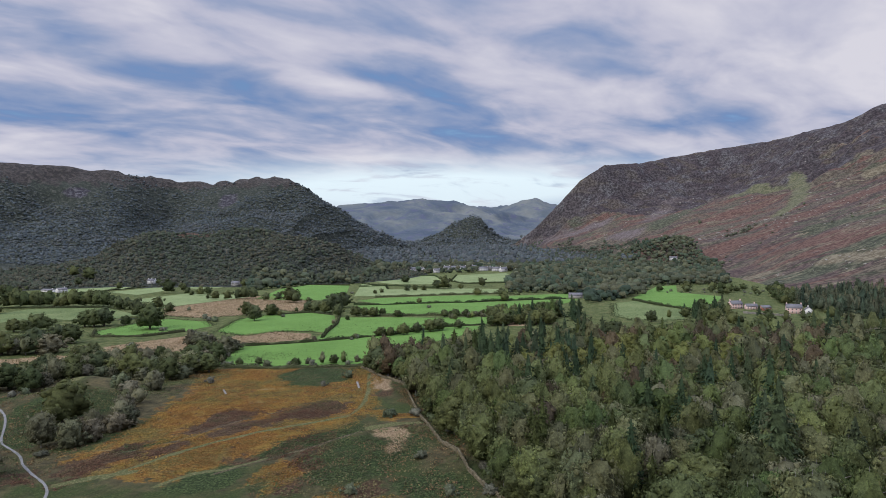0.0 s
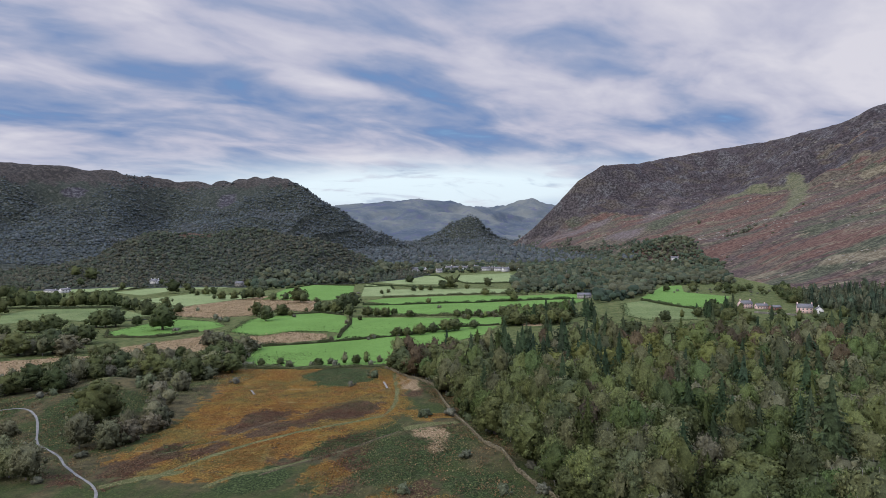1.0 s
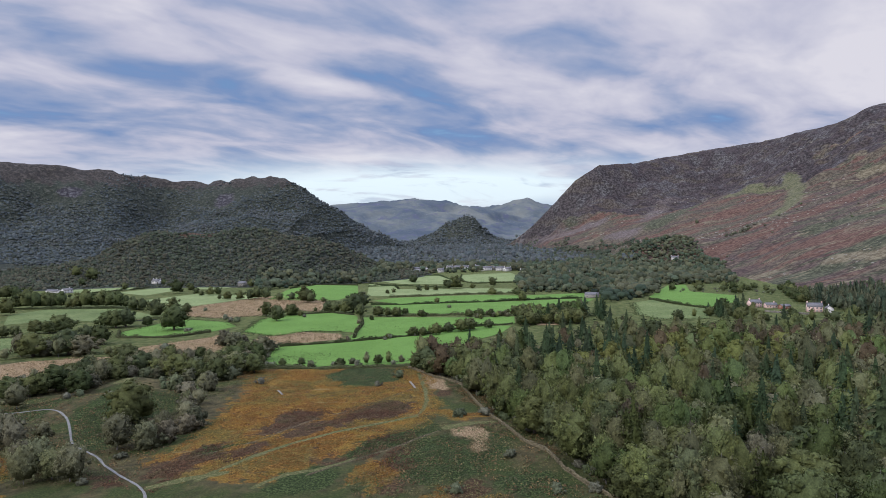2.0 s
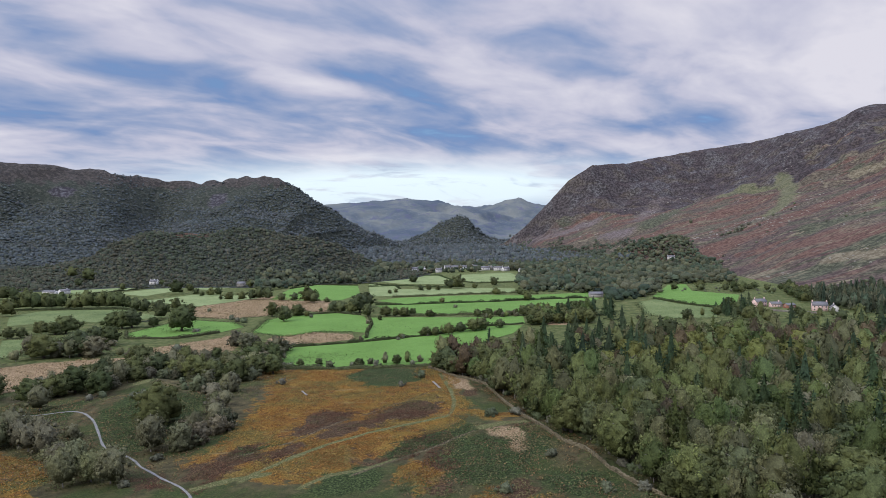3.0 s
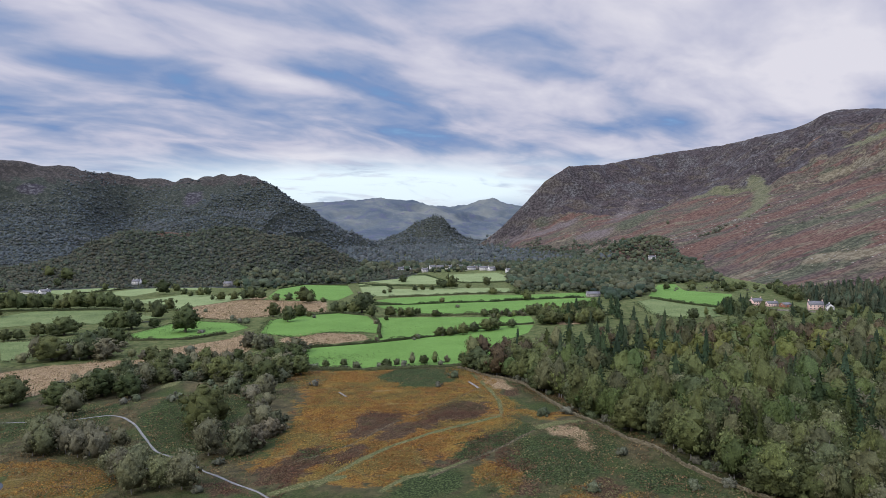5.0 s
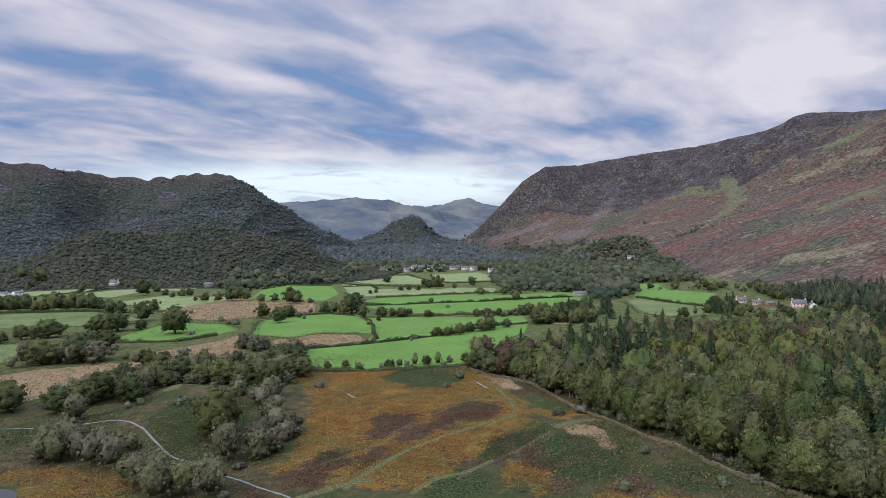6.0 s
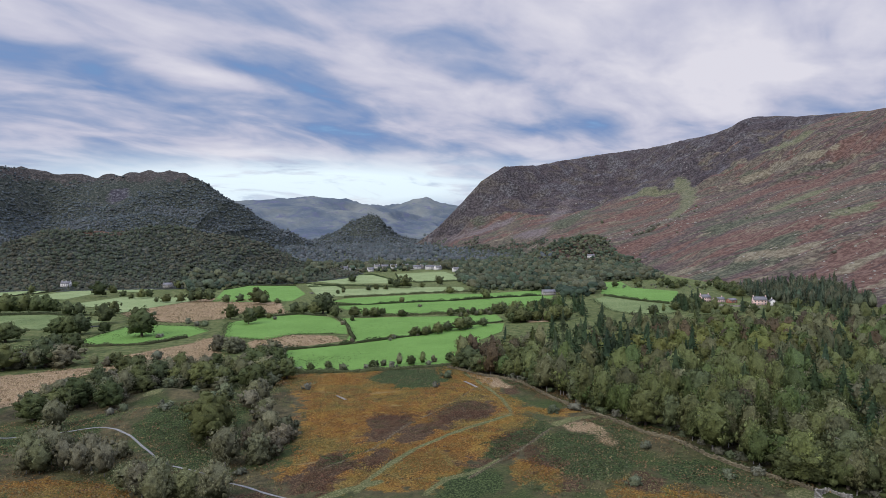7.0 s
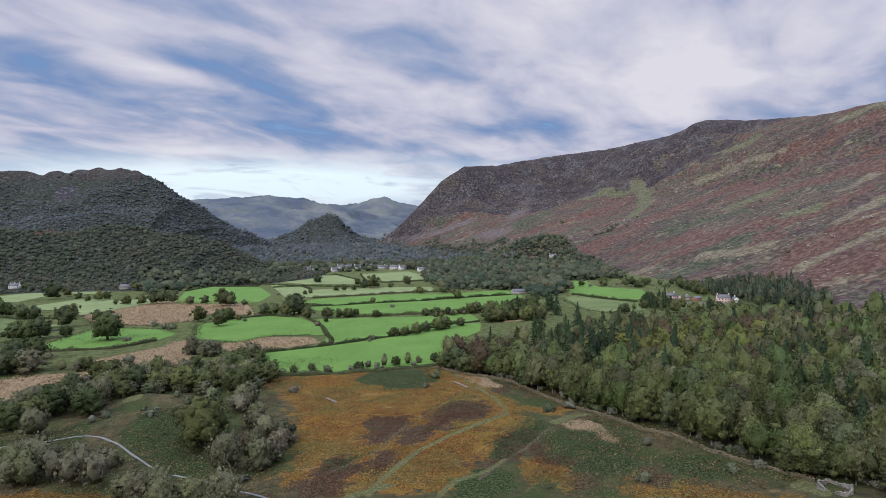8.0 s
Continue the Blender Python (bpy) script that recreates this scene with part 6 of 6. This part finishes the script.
def prism(length, width, eaves, ridge):
    """Walls with two gables, the ridge along x."""
    L, W = length / 2, width / 2
    v = [(-L, -W, -1.5), (L, -W, -1.5), (L, W, -1.5), (-L, W, -1.5), (-L, -W, eaves), (L, -W, eaves), (L, W, eaves), (-L, W, eaves), (-L, 0, ridge), (L, 0, ridge)]
    f = [(0, 1, 5, 4), (2, 3, 7, 6), (1, 2, 6, 5), (3, 0, 4, 7), (5, 6, 9, -1), (7, 4, 8, -1), (0, 3, 2, 1), (4, 5, 9, 8), (6, 7, 8, 9)]
    return np.array(v, float), np.array(f)


def slab(length, width, eaves, ridge, side, out=0.35, thick=0.22):
    L, W = length / 2 + out, width / 2
    drop = (ridge - eaves) / W * out
    v = []
    for lift in (0.02, thick):
        v += [(-L, side * (W + out), eaves - drop + lift), (L, side * (W + out), eaves - drop + lift), (L, 0, ridge + lift), (-L, 0, ridge + lift)]
    f = [(0, 1, 5, 4), (1, 2, 6, 5), (2, 3, 7, 6), (3, 0, 4, 7), (4, 5, 6, 7), (3, 2, 1, 0)]
    return np.array(v, float), np.array(f)


def house(name, x, y, turn, length, width, eaves, ridge, walls, roof_mat, label, storeys=2, chimneys=2, bays=4, category="house", group=""):
    ob = tagged(new(name), label, category, group)
    ob.matrix_basis = Matrix.LocRotScale((x, y, float(land_z(x, y)) - 0.1), Euler((0, 0, radians(turn))), None)
    part("wall", *prism(length, width, eaves, ridge), walls, ob)
    for side in (-1, 1):
        part("roof", *slab(length, width, eaves, ridge, side), roof_mat, ob)
    for k in range(chimneys):
        cx = (k / max(1, chimneys - 1) - 0.5) * (length - 0.9) if chimneys > 1 else 0.3 * length
        ch = part("chimney", *box(cx - 0.45, cx + 0.45, -0.35, 0.35, ridge - 0.9, ridge + 1.3), walls, ob)
        part("chimney_pot", *tube([(cx, 0, ridge + 1.3), (cx, 0, ridge + 1.75)], [0.17, 0.13], 6), M_RUSTSHED, ch)
    for side in (-1, 1):
        yy = side * width / 2
        for s in range(storeys):
            z = 0.9 + s * (eaves - 0.4) / max(1, storeys)
            for k in range(bays):
                cx = (k + 0.5) / bays * length - length / 2
                if s == 0 and k == bays // 2 and side < 0:
                    part("door", *box(cx - 0.5, cx + 0.5, min(yy, yy + side * 0.06), max(yy, yy + side * 0.06), 0.0, 2.05), M_TIMBER, ob)
                    continue
                w = part("window", *box(cx - 0.62, cx + 0.62, min(yy, yy + side * 0.05), max(yy, yy + side * 0.05), z, z + 1.25), M_RENDER, ob)
                part("pane", *box(cx - 0.5, cx + 0.5, min(yy, yy + side * 0.075), max(yy, yy + side * 0.075), z + 0.12, z + 1.13), M_GLASS, w)
    for side in (-1, 1):
        xx = side * length / 2
        w = part("window", *box(min(xx, xx + side * 0.05), max(xx, xx + side * 0.05), -0.6, 0.6, eaves * 0.55, eaves * 0.55 + 1.2), M_RENDER, ob)
        part("pane", *box(min(xx, xx + side * 0.075), max(xx, xx + side * 0.075), -0.48, 0.48, eaves * 0.55 + 0.12, eaves * 0.55 + 1.08), M_GLASS, w)
    return ob


FARM, VILLAGE = "farm buildings", "village houses"
house("farmhouse", 272, 586, 8, 11, 7, 4.6, 7.2, M_PINK, M_SLATE, "pale pink rendered farmhouse with grey slate roof", group=FARM)
house("farm_cottage", 283, 578, -4, 10, 6, 3.0, 5.0, M_PINK, M_SLATE, "low pink rendered cottage joined to the farmyard", 1, 1, 4, "house", FARM)
house("farm_shed", 291, 569, 12, 9, 6, 2.8, 4.4, M_RUSTSHED, M_SLATE, "red-brown clad shed with a blue-grey roof", 1, 0, 2, "shed", FARM)
house("pink_house", 304, 545, -22, 12, 7.5, 5.0, 8.0, M_PINK, M_SLATE, "pink rendered house with white chimneys and dark slate roof", group=FARM)
house("pink_house_wing", 312, 537, 66, 7, 6, 4.0, 6.2, M_RENDER, M_SLATE, "white rendered wing beside the pink house", 2, 1, 3, "house", FARM)
house("field_barn", 147, 702, -6, 15, 9, 3.4, 6.0, M_TIMBER, M_SLATE, "grey field barn with a pale corrugated roof", 1, 0, 3, "barn")
for i, (x, y, turn, length) in enumerate(((-67, 1324, 10, 16), (-49, 1330, -60, 14), (4, 1353, 15, 13), (20, 1345, -8, 15), (38, 1335, 5, 13), (64, 1342, -50, 16), (77, 1280, 10, 22), (92, 1288, 70, 12), (104, 1264, 0, 18), (116, 1241, 30, 15), (139, 1172, 12, 14), (205, 1108, -20, 14), (250, 1106, 80, 13), (-17, 1262, 15, 12))):
    house("village_house", x, y, turn, length, 8, 5.4, 8.6, M_RENDER if i % 4 != 3 else M_STONE, M_SLATE, "white rendered village house with a slate roof" if i % 4 != 3 else "grey stone village house with a slate roof", group=VILLAGE)
house("hill_house", 488, 1335, -20, 15, 8, 4.8, 7.8, M_RENDER, M_SLATE, "large white house among trees under the fell", 2, 2, 5)
house("hotel", -500, 1063, -14, 14, 8, 4.6, 7.6, M_RENDER, M_SLATE, "white hotel with slate gables at the foot of the knoll", 2, 3, 5, "hotel")
house("lodge", -345, 1028, -10, 13, 8, 5.0, 8.2, M_STONE, M_SLATE, "grey stone lodge at the edge of the oak wood", 2, 2, 5)
house("long_house", -612, 962, -28, 30, 8, 2.5, 4.6, M_RENDER, M_SLATE, "long low white building in a pale pasture", 1, 1, 8)
house("long_house_wing", -585, 950, 60, 14, 8, 4.6, 7.2, M_RENDER, M_SLATE, "white wing at the end of the long house", 2, 1, 3)
v, f = stones([(262, 548), (275, 535), (290, 524)], 1.5, 0.6, 0.7)
garden = new("garden_wall", mesh_from("garden_wall", v, f))
garden.data.materials.append(M_STONE)
tagged(garden, "grey garden wall in front of the pink house", "wall")


# ---- small things of the heath ----
def boardwalk(name, a, b, wide, label):
    ob = tagged(new(name), label, "boardwalk")
    ob.location = (a[0], a[1], float(ground_z(*a)))
    d = Vector((b[0] - a[0], b[1] - a[1], 0))
    n, ang = int(d.length / 0.32), math.atan2(d.y, d.x)
    me = None
    for i in range(n):
        p = d * (i + 0.5) / n
        if me is None:
            me = mesh_from("plank", *box(-0.14, 0.14, -wide / 2, wide / 2, 0, 0.06))
            me.materials.append(M_PLANK)
        k = new("plank", me)
        k.parent = ob
        k.matrix_basis = Matrix.LocRotScale((p.x, p.y, float(ground_z(a[0] + p.x, a[1] + p.y)) - ob.location.z + 0.42), Euler((0, 0, ang + rng.normal() * 0.03)), None)
    for side in (-1, 1):
        o = Vector((-d.y, d.x, 0)).normalized() * side * wide * 0.4
        pts = [(o.x + d.x * q, o.y + d.y * q, float(ground_z(a[0] + o.x + d.x * q, a[1] + o.y + d.y * q)) - ob.location.z + 0.30) for q in np.linspace(0, 1, 8)]
        part("bearer", *tube(pts, [0.1] * 8, 4), M_TIMBER, ob)
    return ob


M_PLANK = rough_material("pale_planks", (0.14, 0.125, 0.10), (0.28, 0.255, 0.22), 3.0)
boardwalk("boardwalk", (-44, 316), (-41, 302), 1.1, "pale timber boardwalk crossing wet ground on the heath")
boardwalk("plank_bridge", (-108, 306), (-104, 298), 0.9, "short weathered plank bridge among the bracken")


def dead_tree(x, y, height, label):
    ob = tagged(new("dead_tree"), label, "tree")
    ob.location = (x, y, float(land_z(x, y)) - 0.1)
    part("trunk", *tube([(0, 0, -0.4), (0.1, 0, height * 0.5), (0, 0.1, height)], [0.22, 0.14, 0.02]), M_BIRCHBARK, ob, "", True)
    for i in range(18):
        z = height * (0.25 + 0.7 * i / 18)
        a, r = 2.4 * i, height * 0.2 * (1.15 - i / 18)
        part("branch", *tube([(0, 0, z), (0.6 * r * math.cos(a), 0.6 * r * math.sin(a), z + 0.25 * r), (r * math.cos(a), r * math.sin(a), z + 0.3 * r)], [0.06, 0.04, 0.01], 4), M_BIRCHBARK, ob)
    return ob


dead_tree(194, 347, 17, "bare pale dead conifer standing above the wood")
dead_tree(134, 330, 15, "bare grey dead tree in the wood")
dead_tree(-210, 247, 6.5, "small bare white birch in the scrub")
dead_tree(-196, 392, 7, "bare white tree beside dry grass")


# ---- rocks and bushes on the fell ----
def boulders(name, n, boxx, boxy, low_s, high_s, seed, label):
    r = np.random.default_rng(seed)
    x, y = r.uniform(*boxx, n * 6), r.uniform(*boxy, n * 6)
    ok = (west_z(x, y) > ground_z(x, y) + 3) & (fbm(x * 0.4, y, 60, 3, shift=seed) > 0.12)
    x, y = x[ok][:n], y[ok][:n]
    out = []
    for a, b, c, s in zip(x, y, west_z(x, y), r.uniform(low_s, high_s, len(x)) * r.uniform(0.5, 1.0, len(x))):
        out.append((ICO_V * (1 + 0.22 * r.normal(size=(12, 1))) * (s * 1.5, s, s * 0.7) + (a, b, c), ICO_F))
    v, f = join(out)
    me = mesh_from(name, v, f)
    me.materials.append(M_STONE)
    return tagged(new(name, me), label, "rocks", kind="stuff")


boulders("boulders", 600, (380, 900), (450, 1600), 0.5, 2.2, 51, "pale boulders strewn over the lower fellside")
boulders("boulders", 300, (500, 1300), (1300, 2400), 1.0, 3.5, 52, "grey rocks and outcrops high on the fell")
for i in range(34):
    x, y = rng.uniform(430, 900), rng.uniform(700, 1900)
    set_tree("hawthorn_bush", x, y, rng.uniform(0.7, 1.5), 1, "bushes of the fell")
for i in range(22):
    set_tree("hawthorn_bush", 624 + i * 4.2 + rng.normal() * 4, 1389 + i * 2.2 + rng.normal() * 6, rng.uniform(1.2, 2.2), 1, "bushes of the fell")
set_tree("hawthorn_bush", 719, 1764, 3.0, 1, "bushes of the fell")
